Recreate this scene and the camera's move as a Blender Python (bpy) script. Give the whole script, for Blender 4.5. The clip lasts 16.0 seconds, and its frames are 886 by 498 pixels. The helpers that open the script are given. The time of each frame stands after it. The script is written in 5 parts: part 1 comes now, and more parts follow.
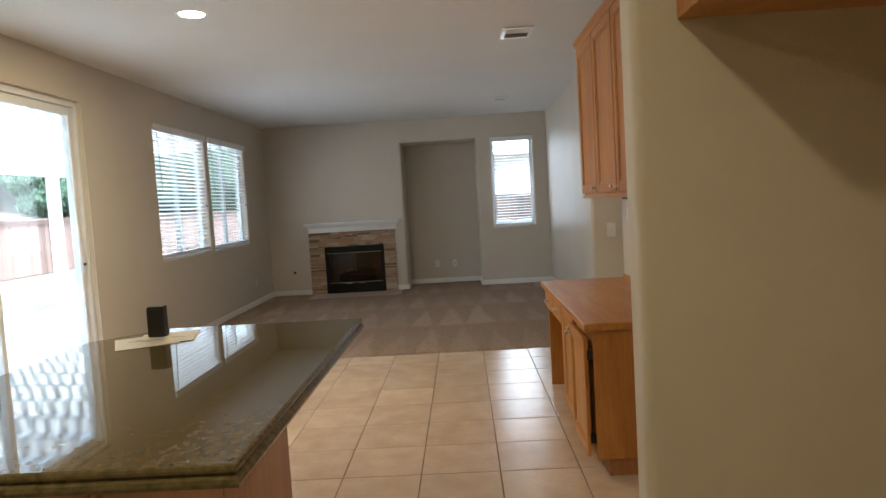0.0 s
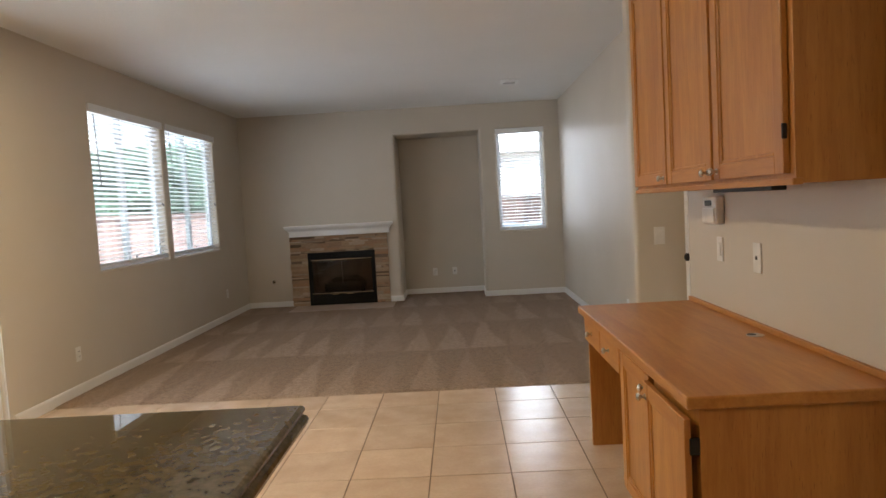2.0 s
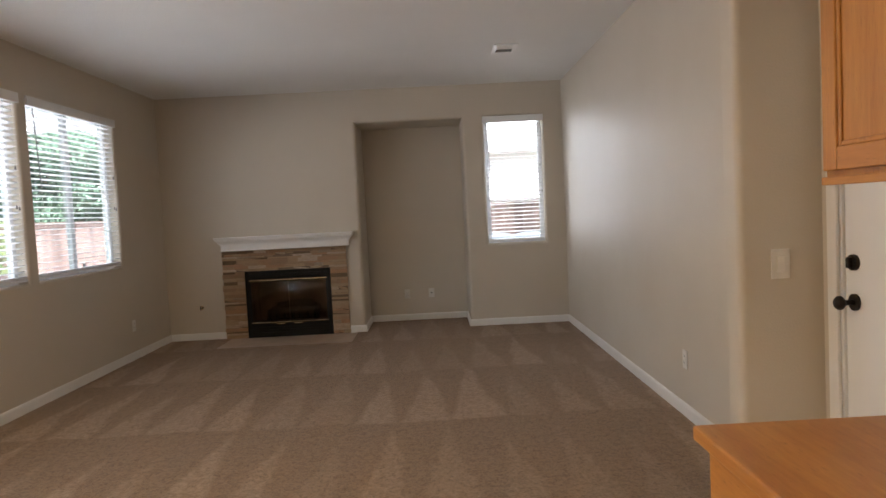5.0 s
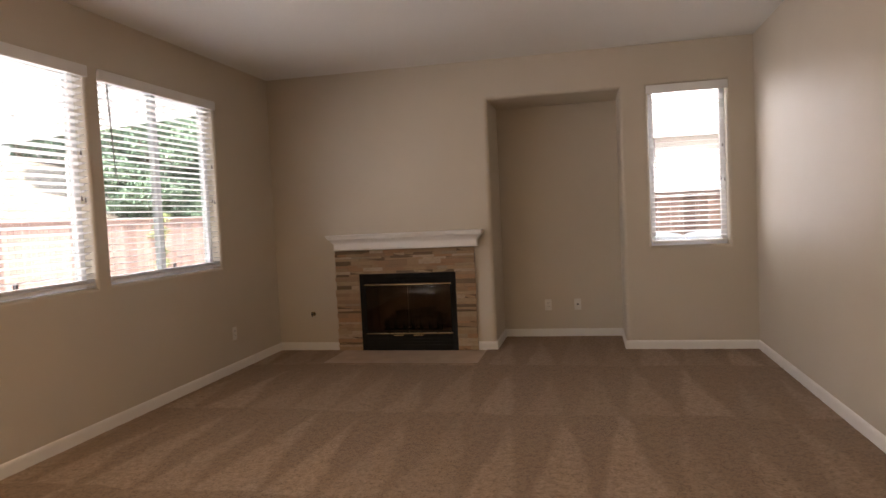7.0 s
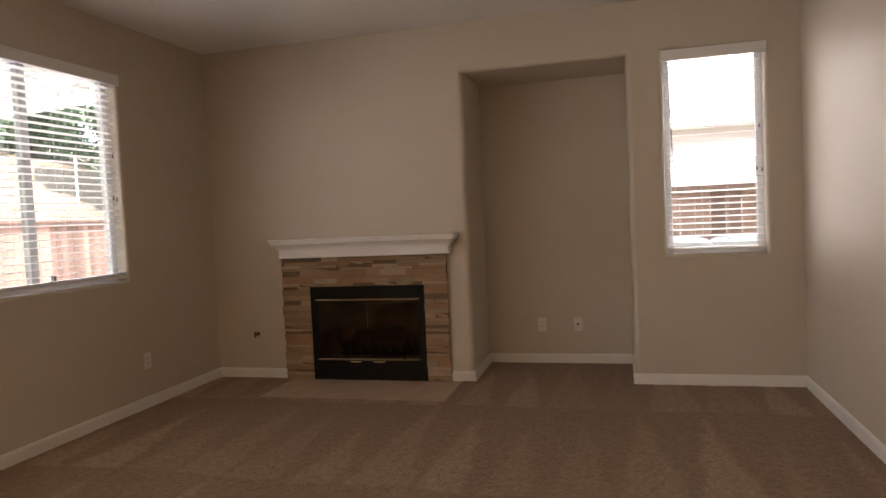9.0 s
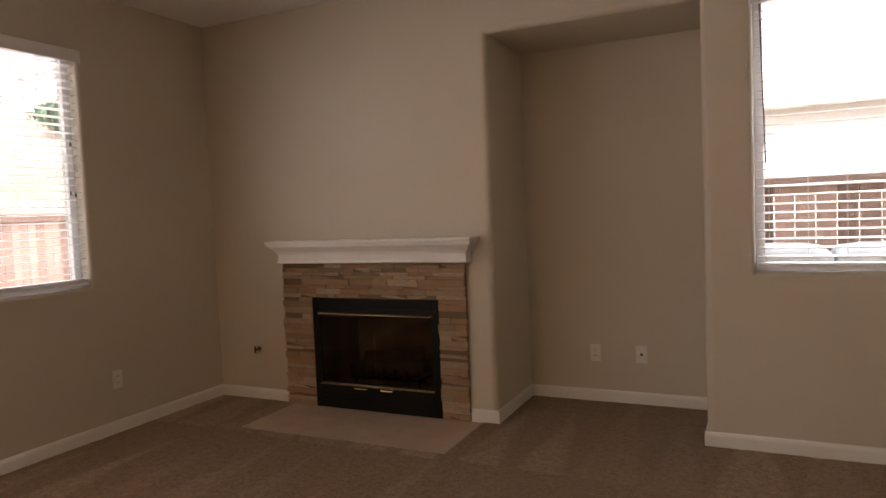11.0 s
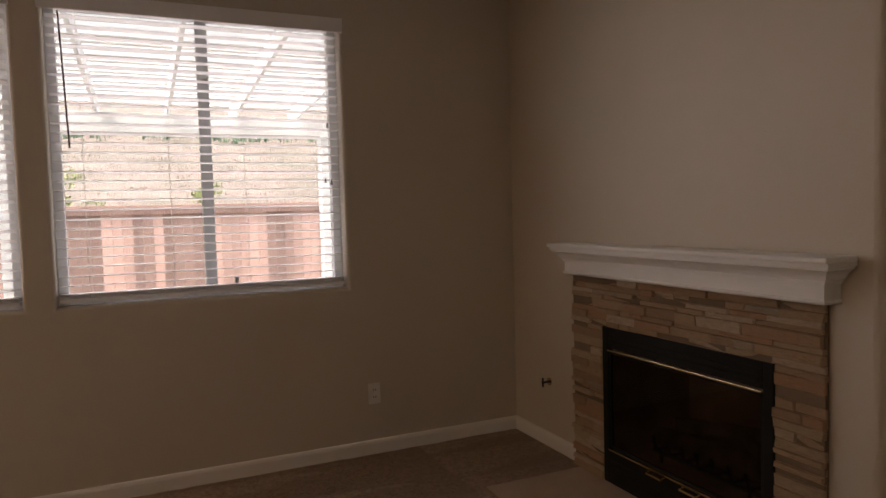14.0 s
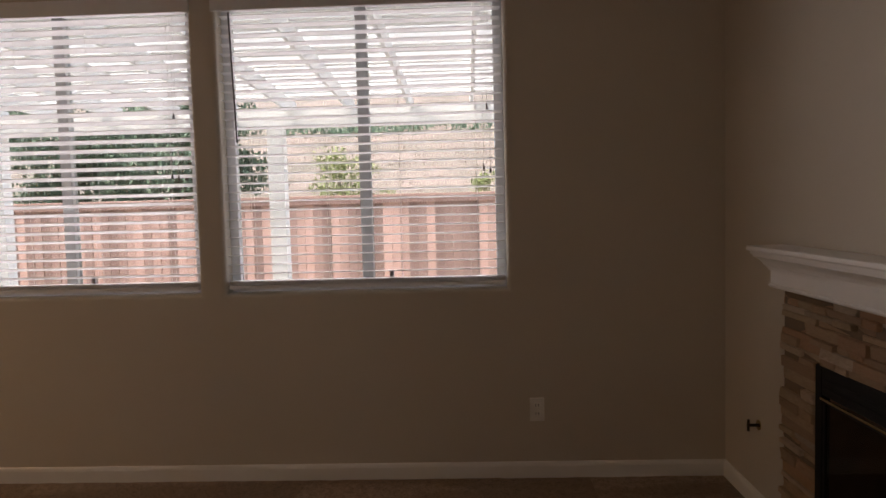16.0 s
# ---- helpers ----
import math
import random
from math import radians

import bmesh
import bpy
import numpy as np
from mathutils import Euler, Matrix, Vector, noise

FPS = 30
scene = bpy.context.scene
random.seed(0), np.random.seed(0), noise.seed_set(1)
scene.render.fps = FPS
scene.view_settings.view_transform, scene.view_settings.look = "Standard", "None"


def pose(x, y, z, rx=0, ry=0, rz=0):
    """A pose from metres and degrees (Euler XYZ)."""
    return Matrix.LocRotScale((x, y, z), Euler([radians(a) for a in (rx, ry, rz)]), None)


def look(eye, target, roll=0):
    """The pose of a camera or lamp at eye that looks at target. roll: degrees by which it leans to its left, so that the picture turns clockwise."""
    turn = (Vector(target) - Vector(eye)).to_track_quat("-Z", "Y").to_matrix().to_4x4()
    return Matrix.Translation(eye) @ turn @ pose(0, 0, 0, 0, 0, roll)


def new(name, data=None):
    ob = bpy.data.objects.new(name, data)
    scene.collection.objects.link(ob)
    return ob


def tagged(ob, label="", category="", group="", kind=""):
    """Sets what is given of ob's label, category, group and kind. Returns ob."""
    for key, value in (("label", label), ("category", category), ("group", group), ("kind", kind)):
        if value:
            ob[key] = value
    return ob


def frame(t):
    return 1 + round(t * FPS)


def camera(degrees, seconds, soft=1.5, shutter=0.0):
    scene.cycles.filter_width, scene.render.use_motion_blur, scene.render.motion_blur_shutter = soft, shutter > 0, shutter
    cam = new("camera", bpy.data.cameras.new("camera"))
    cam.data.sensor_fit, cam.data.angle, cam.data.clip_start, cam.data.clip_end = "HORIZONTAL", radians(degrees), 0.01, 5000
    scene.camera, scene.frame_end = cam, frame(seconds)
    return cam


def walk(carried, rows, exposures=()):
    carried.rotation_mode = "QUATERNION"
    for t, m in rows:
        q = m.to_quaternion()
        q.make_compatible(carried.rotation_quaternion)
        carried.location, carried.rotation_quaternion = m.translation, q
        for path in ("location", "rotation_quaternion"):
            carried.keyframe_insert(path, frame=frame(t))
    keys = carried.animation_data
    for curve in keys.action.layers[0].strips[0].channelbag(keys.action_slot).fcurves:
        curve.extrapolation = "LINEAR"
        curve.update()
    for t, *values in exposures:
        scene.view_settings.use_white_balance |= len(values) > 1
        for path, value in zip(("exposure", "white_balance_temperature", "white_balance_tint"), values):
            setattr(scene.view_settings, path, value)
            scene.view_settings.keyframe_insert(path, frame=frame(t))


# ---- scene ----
cam = camera(66.8, 16.0)
PATH = [
    (0, (0.32, 0.768, 1.376), (0.257, 2.762, 1.239), -3.4),
    (0.5, (0.289, 1.086, 1.38), (0.226, 3.081, 1.242), -3.5),
    (1, (0.332, 1.421, 1.366), (0.273, 3.416, 1.233), -3.4),
    (1.5, (0.299, 1.737, 1.354), (0.243, 3.732, 1.224), -3.1),
    (2, (0.245, 2.047, 1.346), (0.194, 4.042, 1.216), -3.2),
    (2.5, (0.269, 2.384, 1.346), (0.215, 4.379, 1.217), -3.1),
    (3, (0.239, 2.712, 1.33), (0.201, 4.707, 1.204), -3.0),
    (3.2, (0.231, 2.843, 1.334), (0.194, 4.839, 1.215), -2.9),
    (5.3, (0.245, 4.208, 1.331), (0.265, 6.205, 1.22), -2.9),
    (5.5, (0.243, 4.336, 1.331), (0.175, 6.331, 1.219), -2.9),
    (6, (0.228, 4.671, 1.315), (0.054, 6.661, 1.213), -2.9),
    (6.5, (0.245, 5.01, 1.307), (-0.106, 6.976, 1.206), -2.7),
    (7, (0.294, 5.333, 1.309), (-0.135, 7.284, 1.209), -2.7),
    (7.5, (0.335, 5.643, 1.308), (-0.151, 7.58, 1.206), -2.6),
    (8, (0.386, 5.976, 1.304), (-0.133, 7.905, 1.2), -2.7),
    (8.5, (0.433, 6.32, 1.294), (-0.091, 8.247, 1.191), -2.7),
    (9, (0.524, 6.628, 1.293), (0.009, 8.558, 1.195), -2.7),
    (9.2, (0.573, 6.745, 1.292), (0.059, 8.675, 1.191), -2.9),
    (11.5, (0.911, 8.18, 1.327), (-0.061, 9.924, 1.209), -2.2),
    (12, (0.917, 8.508, 1.325), (-0.166, 10.185, 1.201), -2.3),
    (12.5, (0.903, 8.824, 1.318), (-0.392, 10.343, 1.198), -2.2),
    (13, (0.834, 9.127, 1.321), (-0.646, 10.468, 1.211), -1.9),
    (13.5, (0.765, 9.396, 1.329), (-0.898, 10.502, 1.217), -2.1),
    (14, (0.688, 9.615, 1.33), (-1.136, 10.43, 1.224), -1.6),
    (14.5, (0.578, 9.837, 1.346), (-1.33, 10.427, 1.24), -1.4),
    (15, (0.562, 10.037, 1.35), (-1.396, 10.425, 1.236), -1.6),
    (15.5, (0.539, 10.222, 1.342), (-1.451, 10.39, 1.222), -1.4),
    (16, (0.399, 10.428, 1.338), (-1.596, 10.355, 1.215), -1.5),
]
EXPOSURES = [(0, 3.98, 5400, 11), (1, 4.05, 5700, 14), (3, 4.05, 5600, 15), (6, 4.1, 6300, 22), (7.5, 4.05, 6900, 27), (9, 3.9, 7000, 27), (11.5, 3.9, 7250, 32), (12.5, 4.15, 7700, 37), (13.5, 3.42, 7350, 34), (14, 3.2, 7050, 31), (16, 2.95, 6800, 30)]
walk(cam, [(t, look(eye, target, roll)) for t, eye, target, roll in PATH], EXPOSURES)

# ---- world, sun and lamps ----
world = bpy.data.worlds.new("sky")
scene.world = world
world.use_nodes = True
wn = world.node_tree.nodes
sky = wn.new("ShaderNodeTexSky")
sky.sky_type = "NISHITA"
sky.sun_disc = False
sky.sun_elevation = radians(52)
sky.sun_rotation = radians(160)
sky.dust_density = 2.0
sky.air_density = 1.0
wn["Background"].inputs["Strength"].default_value = 0.11
haze = wn.new("ShaderNodeHueSaturation")
haze.inputs["Saturation"].default_value = 0.6
world.node_tree.links.new(sky.outputs["Color"], haze.inputs["Color"])
world.node_tree.links.new(haze.outputs["Color"], wn["Background"].inputs["Color"])

sun_data = bpy.data.lights.new("sun", "SUN")
sun_data.energy, sun_data.angle, sun_data.color = 1.35, radians(25), (1.0, 0.96, 0.9)
sun = new("sun", sun_data)
sun.matrix_world = look((6, -18, 26), (0, 0, 0))


def lamp(name, x, y, z, watts, size, colour):
    data = bpy.data.lights.new(name, "AREA")
    data.shape, data.size, data.energy, data.color = "DISK", size, watts, colour
    ob = new(name, data)
    ob.matrix_world = look((x, y, z), (x, y + 0.0001, 0))
    return ob


WARM = (1.0, 0.7, 0.29)
DOWNLIGHTS = [(-1.42, 5.34), (0.07, 1.0), (-1.42, 1.6)]
for lx, ly in DOWNLIGHTS:
    lamp("downlight_lamp", lx, ly, 2.728, 2.2 if ly > 5 else 0.4, 0.11, WARM if ly > 5 else (1.0, 0.7, 0.06))


def sky_lamp(y0, y1, z0, z1, x, watts, north=False):
    """Stands in for the daylight that a window opening lets in."""
    data = bpy.data.lights.new("window_daylight", "AREA")
    data.shape, data.size, data.size_y, data.energy, data.color = "RECTANGLE", y1 - y0, z1 - z0, watts, (0.97, 0.98, 0.94)
    data.spread = radians(150)
    ob = new("window_daylight", data)
    u, z = (y0 + y1) / 2, (z0 + z1) / 2
    ob.matrix_world = look((u, x, z), (u, x - 1, z)) if north else look((x, u, z), (x + 1, u, z))


sky_lamp(7.78, 9.06, 0.99, 2.3, -2.918, 1.08)
sky_lamp(9.29, 10.57, 0.99, 2.3, -2.918, 0.72)
sky_lamp(4.25, 6.32, 0.12, 2.28, -2.832, 0.15)
sky_lamp(0.885, 1.445, 0.99, 2.3, 11.733, 0.5, True)


# ---- materials ----
def nodes_of(m):
    m.use_nodes = True
    nt = m.node_tree
    return nt, nt.nodes, nt.links, nt.nodes["Principled BSDF"]


def ramp(n, stops):
    r = n.new("ShaderNodeValToRGB")
    e = r.color_ramp.elements
    while len(e) < len(stops):
        e.new(0.5)
    for el, (p, c) in zip(e, stops):
        el.position, el.color = p, (*c, 1)
    return r


def mapped(n, l, scale=(1, 1, 1), turn=(0, 0, 0)):
    tc, mp = n.new("ShaderNodeTexCoord"), n.new("ShaderNodeMapping")
    mp.inputs["Scale"].default_value = scale
    mp.inputs["Rotation"].default_value = turn
    l.new(tc.outputs["Object"], mp.inputs["Vector"])
    return mp.outputs["Vector"]


def noise_tex(n, l, vec, scale, detail=4, rough=0.55, distort=0.0):
    t = n.new("ShaderNodeTexNoise")
    t.inputs["Scale"].default_value, t.inputs["Detail"].default_value = scale, detail
    t.inputs["Roughness"].default_value, t.inputs["Distortion"].default_value = rough, distort
    l.new(vec, t.inputs["Vector"])
    return t.outputs["Fac"]


def bump(n, l, bsdf, height, strength, distance=0.01):
    b = n.new("ShaderNodeBump")
    b.inputs["Strength"].default_value, b.inputs["Distance"].default_value = strength, distance
    l.new(height, b.inputs["Height"])
    l.new(b.outputs["Normal"], bsdf.inputs["Normal"])


def mix(n, l, a, b, fac, mode="MIX"):
    m = n.new("ShaderNodeMix")
    m.data_type, m.blend_type = "RGBA", mode
    for sock, v in ((m.inputs[0], fac), (m.inputs[6], a), (m.inputs[7], b)):
        if isinstance(v, (int, float)):
            sock.default_value = v
        elif isinstance(v, tuple):
            sock.default_value = (*v, 1)
        else:
            l.new(v, sock)
    return m.outputs[2]


def math_node(n, l, op, a, b=0.0):
    m = n.new("ShaderNodeMath")
    m.operation = op
    for sock, v in ((m.inputs[0], a), (m.inputs[1], b)):
        if isinstance(v, (int, float)):
            sock.default_value = v
        else:
            l.new(v, sock)
    return m.outputs[0]


def plain(name, c1, c2=None, scale=3.0, rough=0.5, bscale=80.0, bstrength=0.1, bdist=0.003, metal=0.0, fine=0.0, spread=0.0, spec=0.5):
    """Paint, metal, plaster: two-scale colour variation, roughness variation and fine relief."""
    m = bpy.data.materials.new(name)
    nt, n, l, b = nodes_of(m)
    c2 = c2 or tuple(0.88 * c for c in c1)
    vec = mapped(n, l)
    big = noise_tex(n, l, vec, scale, 3)
    small = noise_tex(n, l, vec, bscale, 4, 0.6)
    col = mix(n, l, c1, c2, ramp_out(n, l, big, 0.35, 0.7))
    if fine:
        col = mix(n, l, col, c2, math_node(n, l, "MULTIPLY", small, fine))
    if spread:
        info = n.new("ShaderNodeObjectInfo")
        hsv = n.new("ShaderNodeHueSaturation")
        l.new(col, hsv.inputs["Color"])
        val = math_node(n, l, "ADD", math_node(n, l, "MULTIPLY", info.outputs["Random"], 2 * spread), 1 - spread)
        l.new(val, hsv.inputs["Value"])
        col = hsv.outputs["Color"]
    l.new(col, b.inputs["Base Color"])
    rr = n.new("ShaderNodeMapRange")
    rr.inputs["To Min"].default_value, rr.inputs["To Max"].default_value = max(0.02, rough - 0.06), min(1, rough + 0.06)
    l.new(big, rr.inputs["Value"])
    l.new(rr.outputs["Result"], b.inputs["Roughness"])
    b.inputs["Metallic"].default_value = metal
    b.inputs["Specular IOR Level"].default_value = spec
    if bstrength:
        bump(n, l, b, small, bstrength, bdist)
    return m


def ramp_out(n, l, value, lo, hi):
    r = n.new("ShaderNodeMapRange")
    r.inputs["From Min"].default_value, r.inputs["From Max"].default_value = lo, hi
    l.new(value, r.inputs["Value"])
    return r.outputs["Result"]


def wood(name, light, dark, axis, rough=0.38, ring=1.0):
    """Stained maple or oak: grain drawn out along one axis, with pores."""
    m = bpy.data.materials.new(name)
    nt, n, l, b = nodes_of(m)
    s = [9.0, 9.0, 9.0]
    s[axis] = 0.9
    info = n.new("ShaderNodeObjectInfo")
    vec = mapped(n, l, tuple(s))
    off = n.new("ShaderNodeVectorMath")
    off.operation = "ADD"
    l.new(vec, off.inputs[0])
    l.new(math_node(n, l, "MULTIPLY", info.outputs["Random"], 37.0), off.inputs[1])
    vec = off.outputs[0]
    cloud = noise_tex(n, l, vec, 0.9 * ring, 3, 0.5, 1.2)
    grain = noise_tex(n, l, vec, 7.0, 6, 0.62, 0.4)
    pores = noise_tex(n, l, vec, 30.0, 3, 0.5)
    f = math_node(n, l, "ADD", math_node(n, l, "MULTIPLY", cloud, 0.6), math_node(n, l, "MULTIPLY", grain, 0.5))
    mid = tuple((p + q) / 2 for p, q in zip(light, dark))
    r = ramp(n, [(0.34, dark), (0.52, mid), (0.7, light)])
    l.new(f, r.inputs["Fac"])
    col = mix(n, l, r.outputs["Color"], tuple(0.7 * c for c in dark), ramp_out(n, l, pores, 0.62, 0.8))
    l.new(col, b.inputs["Base Color"])
    b.inputs["Roughness"].default_value = rough
    b.inputs["Coat Weight"].default_value = 0.12
    b.inputs["Coat Roughness"].default_value = 0.25
    bump(n, l, b, grain, 0.06, 0.002)
    return m


def granite():
    m = bpy.data.materials.new("green_granite")
    nt, n, l, b = nodes_of(m)
    vec = mapped(n, l)
    a = noise_tex(n, l, vec, 48, 4, 0.6)
    c = noise_tex(n, l, vec, 9, 4, 0.6)
    r = ramp(n, [(0.3, (0.06, 0.05, 0.022)), (0.5, (0.115, 0.092, 0.042)), (0.7, (0.165, 0.13, 0.064))])
    l.new(a, r.inputs["Fac"])
    col = mix(n, l, r.outputs["Color"], (0.1, 0.079, 0.038), math_node(n, l, "MULTIPLY", ramp_out(n, l, c, 0.4, 0.7), 0.5))
    l.new(col, b.inputs["Base Color"])
    b.inputs["Roughness"].default_value = 0.025
    b.inputs["IOR"].default_value = 1.5
    return m


def carpet_material():
    """Beige cut pile with the wedge-shaped tracks of a vacuum cleaner."""
    m = bpy.data.materials.new("beige_carpet_pile")
    nt, n, l, b = nodes_of(m)
    vec = mapped(n, l)
    wob = noise_tex(n, l, vec, 1.3, 2)
    wob2 = noise_tex(n, l, vec, 5.0, 3)
    sep = n.new("ShaderNodeSeparateXYZ")
    l.new(vec, sep.inputs[0])
    x = math_node(n, l, "ADD", sep.outputs["X"], math_node(n, l, "MULTIPLY", wob, 0.16))
    x = math_node(n, l, "ADD", x, math_node(n, l, "MULTIPLY", sep.outputs["Y"], 0.02))
    y = math_node(n, l, "ADD", sep.outputs["Y"], math_node(n, l, "MULTIPLY", wob, 0.22))
    row = math_node(n, l, "DIVIDE", math_node(n, l, "SUBTRACT", y, 6.98), 1.37)
    fy = math_node(n, l, "FRACT", row)
    step = math_node(n, l, "MULTIPLY", math_node(n, l, "FLOOR", row), 0.37)
    col_x = math_node(n, l, "ADD", math_node(n, l, "DIVIDE", x, 0.33), step)
    fx = math_node(n, l, "FRACT", col_x)
    cell = n.new("ShaderNodeCombineXYZ")
    l.new(math_node(n, l, "FLOOR", col_x), cell.inputs[0])
    l.new(math_node(n, l, "FLOOR", row), cell.inputs[1])
    white = n.new("ShaderNodeTexWhiteNoise")
    l.new(cell.outputs[0], white.inputs["Vector"])
    tri = math_node(n, l, "MULTIPLY", math_node(n, l, "ABSOLUTE", math_node(n, l, "SUBTRACT", fx, 0.5)), 2.0)
    reach = math_node(n, l, "ADD", math_node(n, l, "MULTIPLY", white.outputs["Value"], 0.45), 0.62)
    edge = math_node(n, l, "ADD", math_node(n, l, "SUBTRACT", math_node(n, l, "SUBTRACT", reach, fy), tri), math_node(n, l, "MULTIPLY", math_node(n, l, "SUBTRACT", wob2, 0.5), 0.3))
    wedge = ramp_out(n, l, edge, -0.12, 0.1)
    wedge = math_node(n, l, "MULTIPLY", wedge, ramp_range(n, l, math_node(n, l, "FRACT", math_node(n, l, "MULTIPLY", white.outputs["Value"], 7.3)), 0.35, 1.0))
    pile = noise_tex(n, l, vec, 240, 3, 0.7)
    tuft = noise_tex(n, l, vec, 75, 4, 0.7)
    col = mix(n, l, (0.35, 0.243, 0.164), (0.485, 0.352, 0.248), wedge)
    mott = noise_tex(n, l, vec, 26, 4, 0.65)
    col = mix(n, l, col, (0.19, 0.13, 0.088), math_node(n, l, "MULTIPLY", ramp_out(n, l, mott, 0.42, 0.7), 0.5))
    col = mix(n, l, col, (0.11, 0.074, 0.048), ramp_out(n, l, tuft, 0.47, 0.78))
    col = mix(n, l, col, (0.45, 0.335, 0.245), math_node(n, l, "MULTIPLY", ramp_out(n, l, pile, 0.5, 0.8), 0.45))
    l.new(col, b.inputs["Base Color"])
    b.inputs["Roughness"].default_value = 0.95
    b.inputs["Specular IOR Level"].default_value = 0.1
    b.inputs["Sheen Weight"].default_value = 0.12
    b.inputs["Sheen Roughness"].default_value = 0.5
    bump(n, l, b, math_node(n, l, "ADD", tuft, math_node(n, l, "MULTIPLY", pile, 0.5)), 0.9, 0.012)
    return m


def tile_material():
    m = bpy.data.materials.new("cream_ceramic")
    nt, n, l, b = nodes_of(m)
    vec = mapped(n, l)
    info = n.new("ShaderNodeObjectInfo")
    off = n.new("ShaderNodeVectorMath")
    off.operation = "ADD"
    l.new(vec, off.inputs[0])
    l.new(math_node(n, l, "MULTIPLY", info.outputs["Random"], 60.0), off.inputs[1])
    cloud = noise_tex(n, l, off.outputs[0], 6, 3, 0.5)
    fine = noise_tex(n, l, off.outputs[0], 60, 2, 0.5)
    col = mix(n, l, (0.56, 0.42, 0.3), (0.66, 0.515, 0.385), ramp_out(n, l, cloud, 0.3, 0.7))
    col = mix(n, l, col, (0.48, 0.36, 0.25), math_node(n, l, "MULTIPLY", ramp_out(n, l, fine, 0.4, 0.8), 0.3))
    hsv = n.new("ShaderNodeHueSaturation")
    l.new(col, hsv.inputs["Color"])
    l.new(math_node(n, l, "ADD", math_node(n, l, "MULTIPLY", info.outputs["Random"], 0.12), 0.94), hsv.inputs["Value"])
    l.new(hsv.outputs["Color"], b.inputs["Base Color"])
    l.new(ramp_range(n, l, cloud, 0.2, 0.29), b.inputs["Roughness"])
    bump(n, l, b, fine, 0.05, 0.003)
    return m


def ramp_range(n, l, value, lo, hi):
    r = n.new("ShaderNodeMapRange")
    r.inputs["To Min"].default_value, r.inputs["To Max"].default_value = lo, hi
    l.new(value, r.inputs["Value"])
    return r.outputs["Result"]


def ledger_stone():
    m = bpy.data.materials.new("ledger_stone")
    nt, n, l, b = nodes_of(m)
    vec = mapped(n, l, (1, 1, 3))
    info = n.new("ShaderNodeObjectInfo")
    grain = noise_tex(n, l, vec, 22, 6, 0.65, 0.8)
    fine = noise_tex(n, l, vec, 110, 4, 0.6)
    r = ramp(n, [(0.0, (0.42, 0.28, 0.165)), (0.14, (0.47, 0.32, 0.19)), (0.28, (0.35, 0.225, 0.135)), (0.42, (0.56, 0.44, 0.31)), (0.55, (0.46, 0.25, 0.13)),
                 (0.65, (0.46, 0.34, 0.21)), (0.75, (0.6, 0.49, 0.36)), (0.88, (0.38, 0.31, 0.22)), (0.93, (0.43, 0.25, 0.14))])
    r.color_ramp.interpolation = "CONSTANT"
    l.new(info.outputs["Random"], r.inputs["Fac"])
    col = mix(n, l, r.outputs["Color"], (0.27, 0.165, 0.09), math_node(n, l, "MULTIPLY", ramp_out(n, l, grain, 0.42, 0.8), 0.7))
    col = mix(n, l, col, (0.58, 0.48, 0.36), math_node(n, l, "MULTIPLY", ramp_out(n, l, fine, 0.5, 0.8), 0.35))
    col = mix(n, l, col, (0.95, 0.72, 0.48), 0.13)
    l.new(col, b.inputs["Base Color"])
    b.inputs["Roughness"].default_value = 0.85
    bump(n, l, b, math_node(n, l, "ADD", grain, fine), 0.9, 0.012)
    return m


def glass(name, tint=(1, 1, 1), gloss_rough=0.0):
    m = bpy.data.materials.new(name)
    m.use_nodes = True
    nt = m.node_tree
    n, l = nt.nodes, nt.links
    n.clear()
    out, mx, tr, gl, fr = (n.new(k) for k in ("ShaderNodeOutputMaterial", "ShaderNodeMixShader", "ShaderNodeBsdfTransparent", "ShaderNodeBsdfGlossy", "ShaderNodeLayerWeight"))
    tr.inputs["Color"].default_value = (*tint, 1)
    gl.inputs["Roughness"].default_value = gloss_rough
    fr.inputs["Blend"].default_value = 0.5
    gloss = math_node(n, l, "ADD", math_node(n, l, "MULTIPLY", math_node(n, l, "POWER", fr.outputs["Facing"], 5.0), 0.9), 0.03)
    l.new(gloss, mx.inputs[0])
    l.new(tr.outputs[0], mx.inputs[1])
    l.new(gl.outputs[0], mx.inputs[2])
    l.new(mx.outputs[0], out.inputs["Surface"])
    return m


def glow(name, colour, strength):
    m = bpy.data.materials.new(name)
    nt, n, l, b = nodes_of(m)
    b.inputs["Base Color"].default_value = (*colour, 1)
    b.inputs["Emission Color"].default_value = (*colour, 1)
    b.inputs["Emission Strength"].default_value = strength
    return m


def leaf_material(name, c1, c2):
    m = bpy.data.materials.new(name)
    nt, n, l, b = nodes_of(m)
    geo = n.new("ShaderNodeNewGeometry")
    r = ramp(n, [(0.0, c1), (0.6, c2), (1.0, tuple(1.4 * c for c in c2))])
    l.new(geo.outputs["Random Per Island"], r.inputs["Fac"])
    l.new(r.outputs["Color"], b.inputs["Base Color"])
    b.inputs["Roughness"].default_value = 0.75
    b.inputs["Specular IOR Level"].default_value = 0.12
    return m


